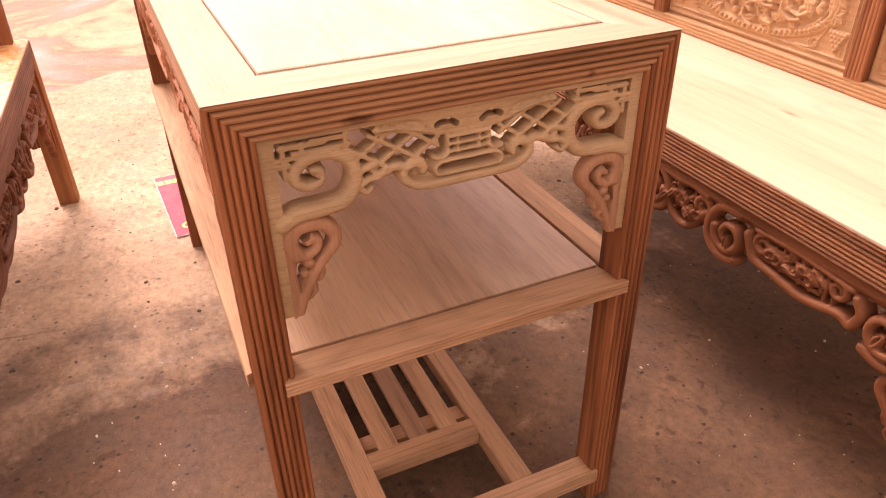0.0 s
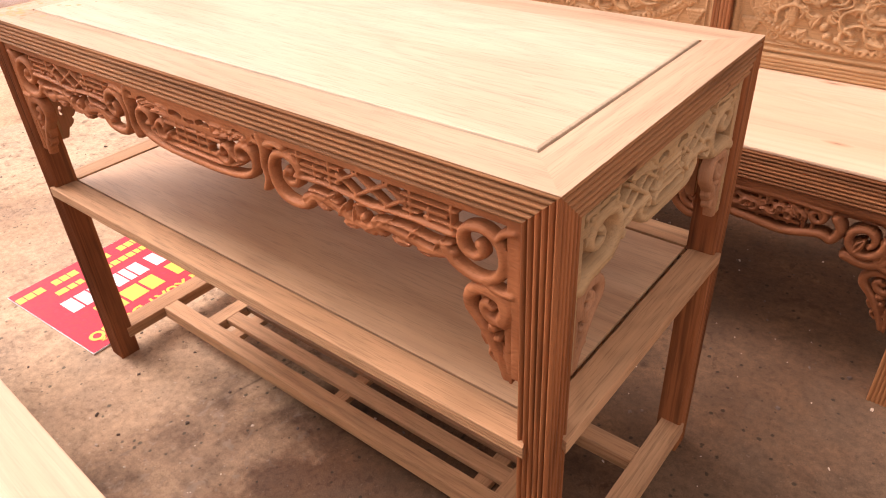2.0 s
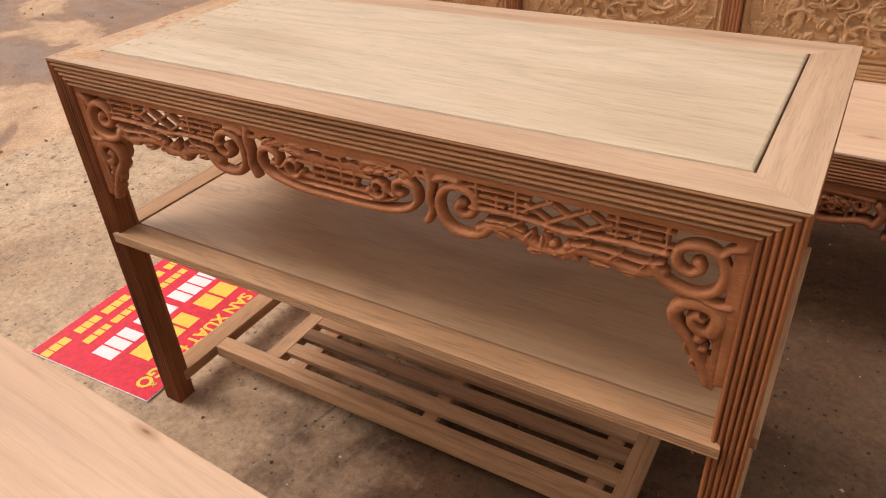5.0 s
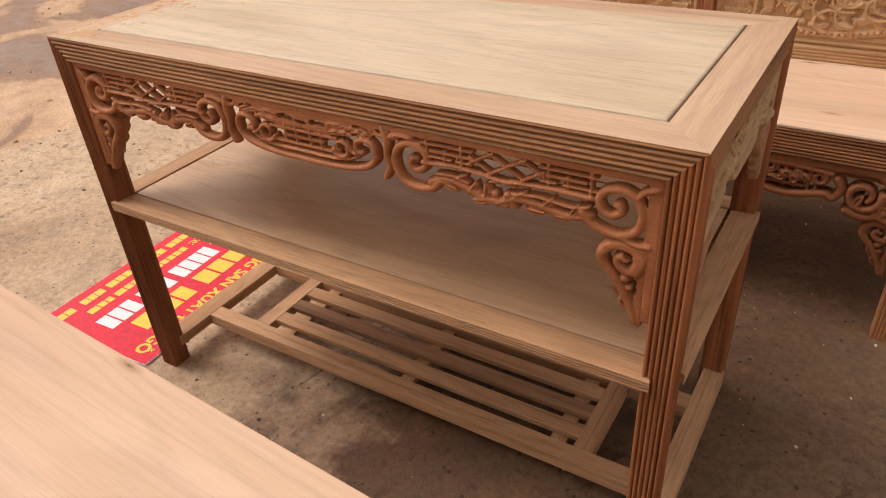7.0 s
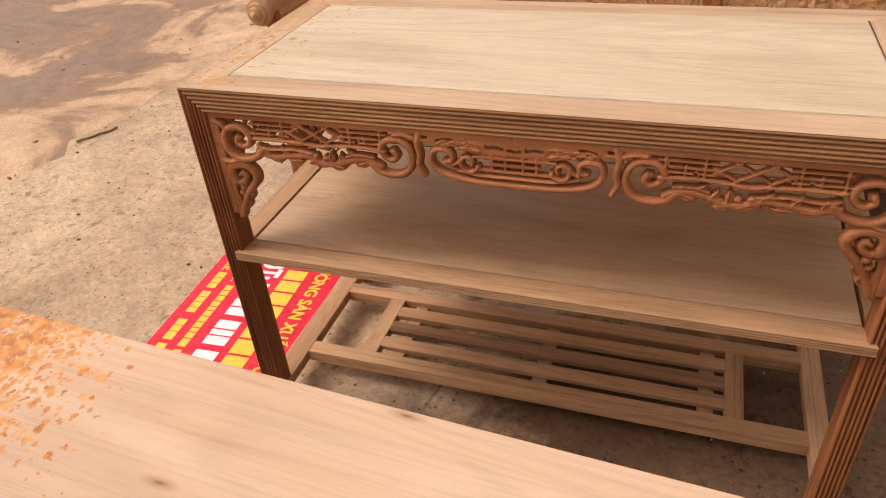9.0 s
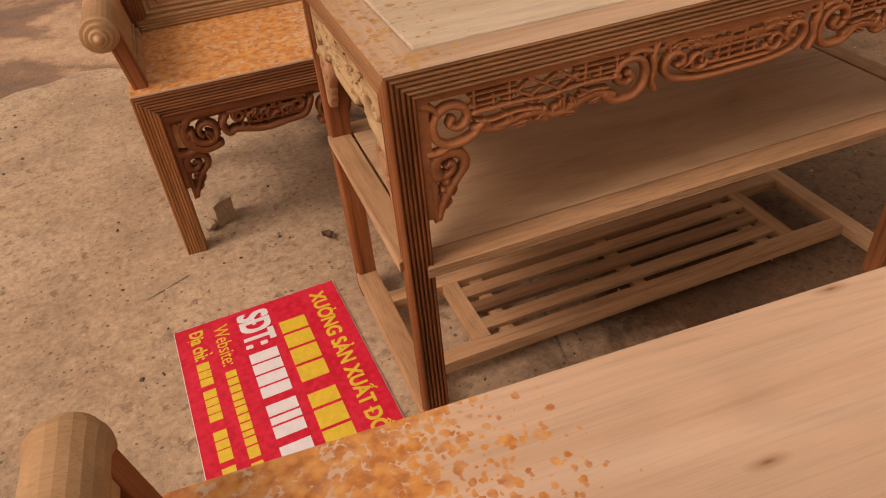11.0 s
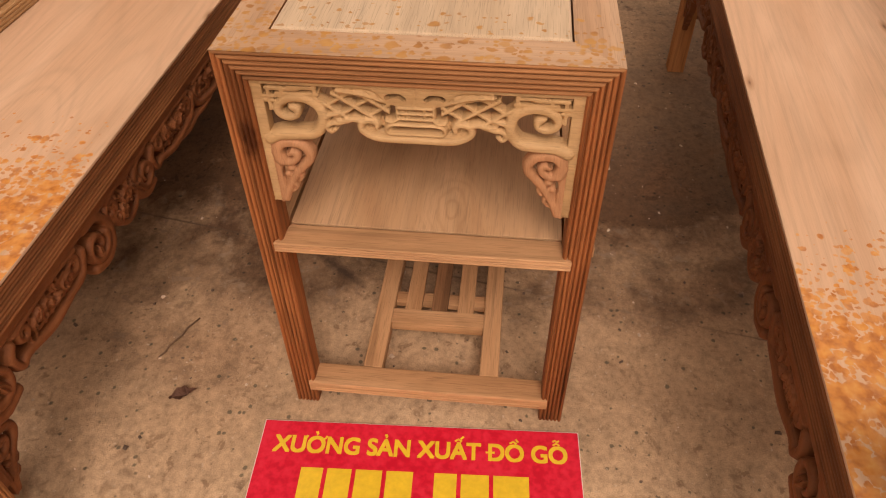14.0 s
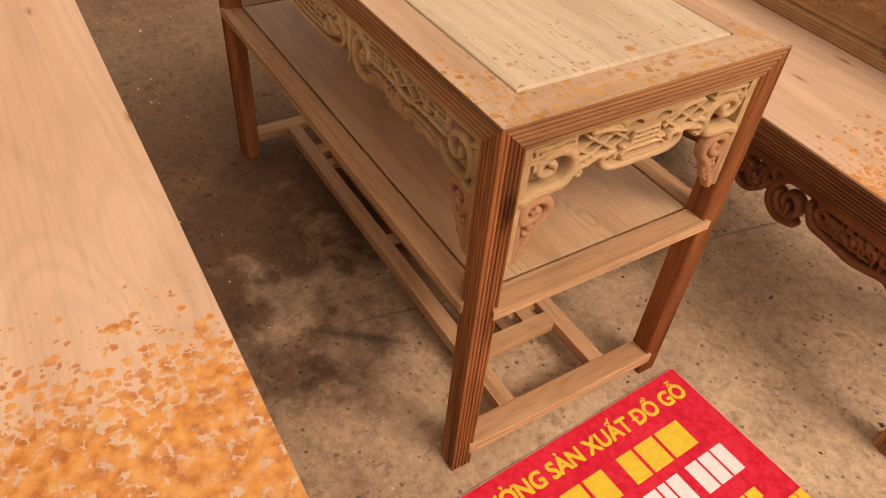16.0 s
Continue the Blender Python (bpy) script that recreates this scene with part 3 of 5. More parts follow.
class Relief:
    """Pierced carving as one board: strokes raise and cut a field over u (along) and v (up); depth faces the viewer."""

    def __init__(self, u0, u1, v0, v1, step=0.0014, back=-0.009, ground=None):
        self.us = np.arange(u0, u1 + step, step)
        self.vs = np.arange(v0, v1 + step, step)
        self.step, self.back, self.fat, self.n = step, back, 1.0, 0
        shape = (len(self.vs), len(self.us))
        self.cov = np.full(shape, -1.0 if ground is None else 1.0)
        self.h = np.full(shape, -0.004 if ground is None else ground)

    def window(self, pts, w):
        us, vs = [p[0] for p in pts], [p[1] for p in pts]
        j = np.searchsorted(self.us, (min(us) - w, max(us) + w))
        i = np.searchsorted(self.vs, (min(vs) - w, max(vs) + w))
        win = (slice(i[0], i[1] + 1), slice(j[0], j[1] + 1))
        u, v = np.meshgrid(self.us[win[1]], self.vs[win[0]])
        return win, u, v

    def near(self, pts, w):
        """Distance to a run of points, how far along it, and on which side."""
        win, u, v = self.window(pts, w)
        best, along, side = np.full(u.shape, 9.0), np.zeros(u.shape), np.ones(u.shape)
        n = max(1, len(pts) - 1)
        for k in range(n):
            (ax, ay), (bx, by) = pts[k], pts[min(k + 1, len(pts) - 1)]
            dx, dy = bx - ax, by - ay
            q = dx * dx + dy * dy
            t = np.clip(((u - ax) * dx + (v - ay) * dy) / q, 0, 1) if q > 1e-14 else np.zeros(u.shape)
            d = np.hypot(u - ax - t * dx, v - ay - t * dy)
            m = d < best
            best = np.where(m, d, best)
            along = np.where(m, (k + t) / n, along)
            side = np.where(m, np.sign((v - ay) * dx - (u - ax) * dy), side)
        return win, best, along, side

    def lay(self, win, cov, h, keep):
        self.cov[win] = np.maximum(self.cov[win], cov)
        self.h[win] = np.where(keep, np.maximum(self.h[win], h), self.h[win])

    def stroke(self, pts, w, d, z=0.0, taper=(1.0, 1.0), closed=False, square=False):
        w *= self.fat
        pts = [(p[0], p[1]) for p in pts]
        if closed:
            pts.append(pts[0])
        win, dist, along, _ = self.near(pts, w * max(taper) + 3 * self.step)
        k = taper[0] + (taper[1] - taper[0]) * along
        r = dist / (w * k)
        if square:
            h = z + d - 0.0012 * np.clip((r - 0.6) / 0.4, 0, 1.5) ** 2
        else:
            h = z + d * (0.5 + 0.5 * k) * np.sqrt(np.clip(1 - r ** 3.0, 0, 1))
        self.lay(win, w * k - dist, h, r < 1.6)

    def bar(self, u0, v0, u1, v1, w, d, z=-0.003):
        self.stroke([(u0, v0), (u1, v1)], w, d, z, square=True)

    def spiral(self, cu, cv, r0, r1, a0, turns, w, d, z=0.0, taper=(1.0, 0.7), squash=1.0):
        n = max(10, int(abs(turns) * 20))
        pts = []
        for i in range(n + 1):
            r, a = r0 + (r1 - r0) * i / n, radians(a0) + 2 * math.pi * turns * i / n
            pts.append((cu + r * math.cos(a), cv + r * math.sin(a) * squash))
        self.stroke(pts, w, d, z, taper)

    def curve(self, pts, w, d, z=0.0, taper=(1.0, 1.0), steps=5):
        self.stroke(smooth_run(pts, steps), w, d, z, taper)

    def leaf(self, u, v, length, angle, w, d, z=0.0, bend=0.3):
        n, a = 7, radians(angle)
        pts = [(u, v)]
        for i in range(n):
            u, v = u + math.cos(a) * length / n, v + math.sin(a) * length / n
            a += bend / n * 2
            pts.append((u, v))
        win, dist, along, side = self.near(pts, w + 3 * self.step)
        wide = np.maximum(0.08, np.sin(np.pi * np.clip(along * 0.9 + 0.1, 0, 1))) * w
        r = dist / wide
        ridge = np.sqrt(np.clip(1 - r ** 2.4, 0, 1)) - 0.55 * np.clip(1 - r * 3.2, 0, 1) + 0.15 * side * r
        self.lay(win, wide - dist, z + d * ridge, r < 1.3)

    def ball(self, u, v, r, z=0.0, flat=0.8):
        win, dist, _, _ = self.near([(u, v), (u, v)], r + 3 * self.step)
        self.lay(win, r - dist, z + r * flat * np.sqrt(np.clip(1 - (dist / r) ** 2, 0, 1)), dist < r)

    def plate(self, outline, z, d):
        run = list(outline) + [outline[0]]
        win, dist, _, _ = self.near(run, 4 * self.step)
        u, v = np.meshgrid(self.us[win[1]], self.vs[win[0]])
        inside = np.zeros(u.shape, bool)
        for (ax, ay), (bx, by) in zip(run, run[1:]):
            if ay != by:
                inside ^= ((ay > v) != (by > v)) & (u < (bx - ax) * (v - ay) / (by - ay) + ax)
        cov = np.where(inside, dist, -dist)
        self.lay(win, cov, z + d - 0.001 * np.clip(1 - cov / 0.0015, 0, 1), cov > -2 * self.step)

    def hole(self, pts, w):
        win, dist, _, _ = self.near(pts, w + 3 * self.step)
        self.cov[win] = np.minimum(self.cov[win], dist - w)

    def groove(self, pts, w, depth):
        win, dist, _, _ = self.near(pts, w + 2 * self.step)
        self.h[win] -= depth * np.clip(1 - dist / w, 0, 1)

    def lattice(self, cu, cv, cw, ch, u0, u1, v0, v1, w, d, z=-0.003):
        """Crossing strips round cells of cw by ch, one crossing at cu, cv, kept within u0..u1 and v0..v1."""
        g = ch / cw
        for k in range(-4, 5):
            for s in (1, -1):
                ends = []
                for u in np.linspace(u0, u1, 60):
                    v = cv + k * ch + s * g * (u - cu)
                    if v0 <= v <= v1:
                        ends.append((u, v))
                if len(ends) > 4:
                    self.bar(*ends[0], *ends[-1], w, d, z + 0.0006 * s)

    def mirrored(self):
        """The half from u = 0 outward becomes the whole."""
        self.us = np.concatenate((-self.us[:0:-1], self.us))
        self.cov = np.concatenate((self.cov[:, :0:-1], self.cov), axis=1)
        self.h = np.concatenate((self.h[:, :0:-1], self.h), axis=1)
        return self

    def mesh(self, name, material, su=1.0, sv=1.0):
        c, s = self.cov, self.step
        # a little of the chisel's unevenness
        h = self.h.copy()
        h[1:-1, 1:-1] = 0.5 * h[1:-1, 1:-1] + 0.125 * (h[:-2, 1:-1] + h[2:, 1:-1] + h[1:-1, :-2] + h[1:-1, 2:])
        u, v = np.meshgrid(self.us, self.vs)
        h += 0.00035 * np.sin(u * 410 + 3 * np.sin(v * 260)) * np.sin(v * 530 + 2 * np.sin(u * 190))
        cell = (c[:-1, :-1] + c[1:, :-1] + c[:-1, 1:] + c[1:, 1:]) > 0
        gv, gu = np.gradient(np.clip(c, -4 * s, 4 * s), s)
        q = gu * gu + gv * gv + 0.05
        full = np.zeros((c.shape[0] + 1, c.shape[1] + 1), int)
        full[1:-1, 1:-1] = cell
        around = full[:-1, :-1] + full[1:, :-1] + full[:-1, 1:] + full[1:, 1:]
        rim = (around > 0) & (around < 4)
        u = np.where(rim, u - np.clip(c * gu / q, -0.7 * s, 0.7 * s), u)
        v = np.where(rim, v - np.clip(c * gv / q, -0.7 * s, 0.7 * s), v)
        idx = np.full(c.shape, -1)
        used = around > 0
        m = int(used.sum())
        idx[used] = np.arange(m)
        front = np.stack((u[used] * su, h[used], v[used] * sv), 1)
        rear = front.copy()
        rear[:, 1] = self.back
        i, j = np.nonzero(cell)
        quad = np.stack((idx[i, j], idx[i + 1, j], idx[i + 1, j + 1], idx[i, j + 1]), 1)
        edges = np.concatenate([quad[:, (k, (k + 1) % 4)] for k in range(4)])
        key = np.sort(edges, 1) @ np.array((m + 1, 1))
        _, first, count = np.unique(key, return_index=True, return_counts=True)
        lone = edges[first[count == 1]]
        wall = np.stack((lone[:, 1], lone[:, 0], lone[:, 0] + m, lone[:, 1] + m), 1)
        faces = np.concatenate((quad, quad[:, ::-1] + m, wall))
        if su < 0:
            faces = faces[:, ::-1]
        me = bpy.data.meshes.new(name)
        me.from_pydata(np.concatenate((front, rear)).tolist(), [], faces.tolist())
        me.shade_smooth()
        me.set_sharp_from_angle(angle=radians(48))
        me.materials.append(material)
        return me


def smooth_run(pts, steps=5):
    out, n = [], len(pts)
    for i in range(n - 1):
        p0, p1, p2, p3 = pts[max(0, i - 1)], pts[i], pts[i + 1], pts[min(n - 1, i + 2)]
        for s in range(steps):
            t = s / steps
            out.append(tuple(0.5 * (2 * p1[k] + (p2[k] - p0[k]) * t + (2 * p0[k] - 5 * p1[k] + 4 * p2[k] - p3[k]) * t * t + (3 * p1[k] - p0[k] - 3 * p2[k] + p3[k]) * t ** 3) for k in (0, 1)))
    return out + [pts[-1]]


def end_apron():
    """The pierced apron of the table's short side; bottom of its middle at v 0, top at 0.09."""
    c, T = Relief(0, 0.2205, -0.12, 0.0915, back=-0.012), 0.0115
    c.fat = 0.93
    c.plate([(0, 0.0855), (0.2195, 0.0855), (0.2195, 0.0905), (0, 0.0905)], -0.002, T)
    c.plate([(0.2045, 0.088), (0.2045, 0.0), (0.2085, -0.004), (0.2085, -0.118), (0.2195, -0.118), (0.2195, 0.088)], -0.003, T)
    # wing over the middle, with two leaf-shaped eyes
    c.plate([(0, 0.087), (0.1, 0.087), (0.107, 0.08), (0.102, 0.073), (0.086, 0.0735), (0.06, 0.0685), (0.036, 0.062), (0, 0.059)], -0.003, T)
    c.hole(smooth_run([(0.015, 0.072), (0.022, 0.076), (0.033, 0.0755), (0.037, 0.0735)]), 0.0036)
    for k in range(4):
        c.groove(smooth_run([(0.045 + 0.011 * k, 0.068 + 0.0015 * k), (0.053 + 0.012 * k, 0.078), (0.07 + 0.009 * k, 0.083)]), 0.0026, 0.0035)
    c.curve([(0.041, 0.066), (0.06, 0.073), (0.083, 0.0785), (0.102, 0.0795)], 0.0034, T, 0.001, (0.6, 1.0))
    # lattice of large flat diamonds
    c.lattice(0.081, 0.0555, 0.038, 0.0255, 0.036, 0.132, 0.0365, 0.0765, 0.0025, T)
    # ladder
    for v in (0.0405, 0.049, 0.0575):
        c.curve([(0, v), (0.0215, v)], 0.0031, T - 0.001)
    for u in (0.0125, 0.0245):
        c.curve([(u, 0.0385), (u, 0.0595)], 0.0028, T - 0.001, -0.001)
    c.curve([(0.0245, 0.039), (0.031, 0.035), (0.04, 0.036)], 0.0032, T - 0.001)
    # long flat slot, its ends curling inwards
    c.plate([(0, 0.003), (0.05, 0.003), (0.07, 0.018), (0.06, 0.034), (0, 0.034)], -0.009, 0.004)
    c.curve([(0, 0.0065), (0.046, 0.0065), (0.063, 0.0105), (0.0745, 0.02), (0.0735, 0.031), (0.062, 0.0355), (0.053, 0.031), (0.0535, 0.0245)], 0.0073, T + 0.001, taper=(1.0, 0.75))
    c.curve([(0, 0.031), (0.03, 0.031), (0.0385, 0.0265), (0.0395, 0.0215), (0.034, 0.0165), (0, 0.0165)], 0.0034, T)
    c.hole([(0, 0.0238), (0.03, 0.0238)], 0.0038)
    c.hole([(0.0485, 0.0205), (0.049, 0.0215)], 0.0034)
    # stepped leaves towards the volute
    c.curve([(0.072, 0.033), (0.085, 0.036), (0.097, 0.031), (0.106, 0.033)], 0.006, T, taper=(1, 0.8))
    c.curve([(0.094, 0.036), (0.103, 0.029), (0.1145, 0.0275), (0.1225, 0.02), (0.1165, 0.0135), (0.111, 0.018)], 0.0052, T, taper=(1, 0.8))
    c.curve([(0.105, 0.044), (0.12, 0.039), (0.13, 0.03)], 0.0052, T - 0.001)
    # volute
    c.curve([(0.206, -0.004), (0.19, 0.0035), (0.165, 0.005), (0.142, 0.008), (0.13, 0.021), (0.1265, 0.04), (0.134, 0.056), (0.151, 0.0645), (0.171, 0.0635), (0.186, 0.053), (0.187, 0.04), (0.176, 0.033), (0.164, 0.0365), (0.1615, 0.0465), (0.169, 0.05)], 0.0092, T + 0.001, taper=(1.15, 0.6), steps=6)
    c.hole(smooth_run([(0.1415, 0.0285), (0.155, 0.0205), (0.176, 0.018), (0.19, 0.025)]), 0.0044)
    c.hole([(0.166, 0.0415), (0.1745, 0.0425)], 0.0026)
    c.ball(0.1665, 0.047, 0.0052, 0.004)
    # rods with stepped key ends
    for u0, u1, v, w in ((0.133, 0.168, 0.0812, 0.003), (0.156, 0.199, 0.0785, 0.003), (0.131, 0.186, 0.0712, 0.003), (0.172, 0.205, 0.0665, 0.0027)):
        c.bar(u0, v, u1, v, w, T)
    for u, v0, v1 in ((0.134, 0.066, 0.083), (0.178, 0.066, 0.08), (0.197, 0.046, 0.08)):
        c.bar(u, v0, u, v1, 0.0028, T)
    c.bar(0.192, 0.06, 0.203, 0.06, 0.003, T)
    return c.mirrored()


def scroll_bracket(h=0.125, w=0.068):
    """A corner bracket under an apron: hangs from (0, 0), leg at u 0, opening towards +u."""
    s, k = w / 0.068, h / 0.125
    c, T = Relief(0, w * 1.1, -h - 0.004, 0.004, back=-0.008), 0.0095

    def run(pts, ww, d, taper=(1, 1), z=0.0):
        c.curve([(u * s, v * k) for u, v in pts], ww * s, d, z, taper)

    c.plate([(0.0005, 0.002), (0.009 * s, 0.002), (0.01 * s, -0.09 * k), (0.004, -h), (0.0005, -h)], -0.003, T)
    c.plate([(0.004, -0.03 * k), (0.03 * s, -0.04 * k), (0.03 * s, -0.07 * k), (0.006, -0.1 * k)], -0.008, 0.003)
    run([(0.013, -0.042), (0.0085, -0.027), (0.0155, -0.0125), (0.031, -0.0085), (0.047, -0.012), (0.0575, -0.0245), (0.0565, -0.0385), (0.046, -0.051), (0.034, -0.066), (0.0235, -0.084), (0.0145, -0.103), (0.009, -0.119)], 0.0102, T + 0.001, (1.0, 0.55))
    run([(0.013, -0.042), (0.0235, -0.046), (0.034, -0.041), (0.0385, -0.0315), (0.033, -0.0255), (0.0275, -0.029)], 0.0072, T, (1, 0.8))
    c.hole([(0.0215 * s, -0.024 * k), (0.026 * s, -0.0215 * k)], 0.0042 * s)
    c.hole([(0.0145 * s, -0.06 * k), (0.0135 * s, -0.072 * k)], 0.0038 * s)
    c.ball(0.0255 * s, -0.056 * k, 0.0068 * s, 0.004)
    c.ball(0.0195 * s, -0.0685 * k, 0.0055 * s, 0.004)
    run([(0.037, -0.062), (0.04, -0.073), (0.034, -0.083)], 0.0045, T - 0.002, (1, 0.5))
    run([(0.026, -0.082), (0.03, -0.094), (0.022, -0.103)], 0.004, T - 0.002, (1, 0.5))
    return c


def long_apron(half=0.539):
    """The long side's pierced apron: scroll cartouche, dividers, lattice and volutes over a leafy branch."""
    c, T = Relief(0, half + 0.0015, -0.117, 0.0915, back=-0.0035), 0.0116
    c.fat = 0.74
    rnd = random.Random(4)
    c.plate([(0, 0.081), (half, 0.081), (half, 0.0905), (0, 0.0905)], -0.003, T)
    c.plate([(half - 0.017, 0.085), (half - 0.017, 0.0), (half - 0.012, -0.006), (half - 0.011, -0.115), (half, -0.115), (half, 0.085)], -0.003, T)

    def leaves(rows, bend=0.4):
        for u, v, l, a, w in rows:
            c.leaf(u, v, l * 0.8, a, w * 0.72, T - 0.001, 0.0005, bend)

    # middle cartouche: a long lower scroll whose ends curl up and in
    c.curve([(0.0, 0.007), (0.05, 0.007), (0.09, 0.0105), (0.119, 0.0185), (0.1345, 0.034), (0.1325, 0.052), (0.117, 0.0595), (0.102, 0.053), (0.101, 0.041), (0.112, 0.0385)], 0.0098, T + 0.002, taper=(0.85, 0.7))
    c.spiral(0.0735, 0.0395, 0.0165, 0.0065, 200, 1.05, 0.0062, T + 0.001, taper=(1, 0.75))
    c.curve([(0.0, 0.0195), (0.055, 0.0195), (0.085, 0.0235), (0.104, 0.031)], 0.0048, T, taper=(1, 0.8))
    c.curve([(0.085, 0.046), (0.092, 0.0375), (0.1, 0.034)], 0.0048, T)
    for v, u in ((0.029, 0.058), (0.0405, 0.038), (0.051, 0.064)):
        c.bar(0, v, u, v, 0.0036, T)
    for u in (0.014, 0.035):
        c.bar(u, 0.029, u, 0.056, 0.0033, T)
    # leafy wing with two eyes above it
    c.plate([(0, 0.084), (0.137, 0.084), (0.141, 0.073), (0.126, 0.0665), (0.1, 0.0665), (0.075, 0.058), (0.05, 0.0545), (0, 0.0555)], -0.004, T)
    c.hole(smooth_run([(0.02, 0.069), (0.03, 0.0715), (0.043, 0.07)]), 0.0043)
    c.hole(smooth_run([(0.066, 0.0635), (0.08, 0.0665), (0.094, 0.0695)]), 0.0028)
    c.hole(smooth_run([(0.1, 0.077), (0.113, 0.0765), (0.124, 0.0735)]), 0.0027)
    c.hole([(0.0, 0.0655), (0.009, 0.067)], 0.0032)
    leaves(((0.05, 0.072, 0.05, 6, 0.0075), (0.06, 0.0625, 0.05, 6, 0.0065), (0.085, 0.073, 0.05, -8, 0.007), (0.108, 0.0745, 0.032, -20, 0.006), (0.052, 0.0605, 0.03, 8, 0.005)), -0.2)
    for k in range(5):
        c.groove(smooth_run([(0.05 + 0.017 * k, 0.062), (0.06 + 0.017 * k, 0.069), (0.078 + 0.014 * k, 0.0745)]), 0.0022, 0.003)
    # framed divider
    c.curve([(0.1525, 0.084), (0.1575, 0.066), (0.1545, 0.045), (0.157, 0.026), (0.1495, 0.0085)], 0.0082, T + 0.001, taper=(1, 0.85))
    c.bar(0.14, 0.072, 0.173, 0.072, 0.004, T)
    c.hole([(0.147, 0.0775), (0.1475, 0.079)], 0.003)
    # volute beside the divider, an open C towards the lattice
    c.curve([(0.241, 0.02), (0.227, 0.0075), (0.205, 0.003), (0.184, 0.0075), (0.1705, 0.0235), (0.168, 0.045), (0.178, 0.0625), (0.196, 0.069), (0.2135, 0.0635), (0.2215, 0.05), (0.216, 0.036), (0.203, 0.031), (0.1945, 0.0385), (0.1985, 0.0475)], 0.0105, T + 0.001, taper=(0.85, 0.75), steps=6)
    c.ball(0.203, 0.0465, 0.006, 0.004)
    c.curve([(0.164, 0.074), (0.18, 0.0785), (0.196, 0.0775)], 0.0065, T)
    # rods with stepped key ends, and a lattice of flat diamonds
    for u0, u1, v in ((0.212, 0.292, 0.074), (0.228, 0.294, 0.065), (0.388, 0.462, 0.074), (0.384, 0.45, 0.065), (0.222, 0.26, 0.056), (0.42, 0.462, 0.056), (0.268, 0.29, 0.056), (0.39, 0.41, 0.056)):
        c.bar(u0, v, u1, v, 0.0026, T)
    for u, v0, v1 in ((0.222, 0.054, 0.078), (0.25, 0.054, 0.068), (0.276, 0.053, 0.08), (0.4, 0.053, 0.08), (0.426, 0.054, 0.068), (0.456, 0.05, 0.08)):
        c.bar(u, v0, u, v1, 0.0027, T)
    c.lattice(0.342, 0.0635, 0.046, 0.0265, 0.288, 0.394, 0.0485, 0.0795, 0.0026, T)
    c.curve([(0.215, 0.0455), (0.27, 0.0485), (0.33, 0.0435), (0.355, 0.0385)], 0.0056, T, taper=(1, 0.7))
    c.curve([(0.318, 0.0385), (0.35, 0.044), (0.4, 0.0475), (0.458, 0.047)], 0.0056, T, taper=(0.7, 1))
    # leafy branch along the foot
    c.curve([(0.225, 0.016), (0.25, 0.026), (0.28, 0.0215), (0.305, 0.0125), (0.33, 0.0115), (0.36, 0.0215), (0.395, 0.0185), (0.43, 0.014), (0.456, 0.022)], 0.0102, T - 0.001, taper=(0.9, 0.9))
    c.curve([(0.236, 0.032), (0.262, 0.034), (0.285, 0.029)], 0.004, T - 0.001)
    c.curve([(0.35, 0.028), (0.39, 0.032), (0.43, 0.0285), (0.455, 0.034)], 0.004, T - 0.001)
    leaves(((0.245, 0.022, 0.036, -35, 0.009), (0.262, 0.028, 0.036, 15, 0.008), (0.285, 0.012, 0.034, 40, 0.01), (0.292, 0.006, 0.036, -8, 0.01), (0.312, 0.012, 0.032, 70, 0.01), (0.325, 0.006, 0.04, 10, 0.011), (0.34, 0.02, 0.03, -50, 0.009), (0.35, 0.02, 0.036, 20, 0.009), (0.37, 0.012, 0.036, -20, 0.01), (0.392, 0.018, 0.034, 30, 0.009), (0.408, 0.01, 0.036, -10, 0.009), (0.43, 0.016, 0.03, 40, 0.008)))
    for k in range(9):
        c.ball(0.318 + rnd.uniform(-0.03, 0.03), 0.015 + rnd.uniform(-0.008, 0.012), rnd.uniform(0.004, 0.0065), 0.006)
    # volute beside the leg, hooked at its top
    c.curve([(0.447, 0.026), (0.459, 0.0125), (0.479, 0.0045), (0.5, 0.005), (0.516, 0.017), (0.5205, 0.038), (0.513, 0.057), (0.496, 0.066), (0.476, 0.0615), (0.467, 0.048), (0.472, 0.034), (0.485, 0.0295), (0.495, 0.0365), (0.492, 0.046)], 0.0105, T + 0.001, taper=(0.9, 0.72), steps=6)
    c.ball(0.489, 0.0445, 0.0055, 0.004)
    c.curve([(0.5, 0.002), (0.515, -0.0035), (0.532, -0.002)], 0.0075, T)
    c.curve([(0.514, 0.061), (0.522, 0.0705), (0.535, 0.075)], 0.0062, T)
    return c.mirrored()


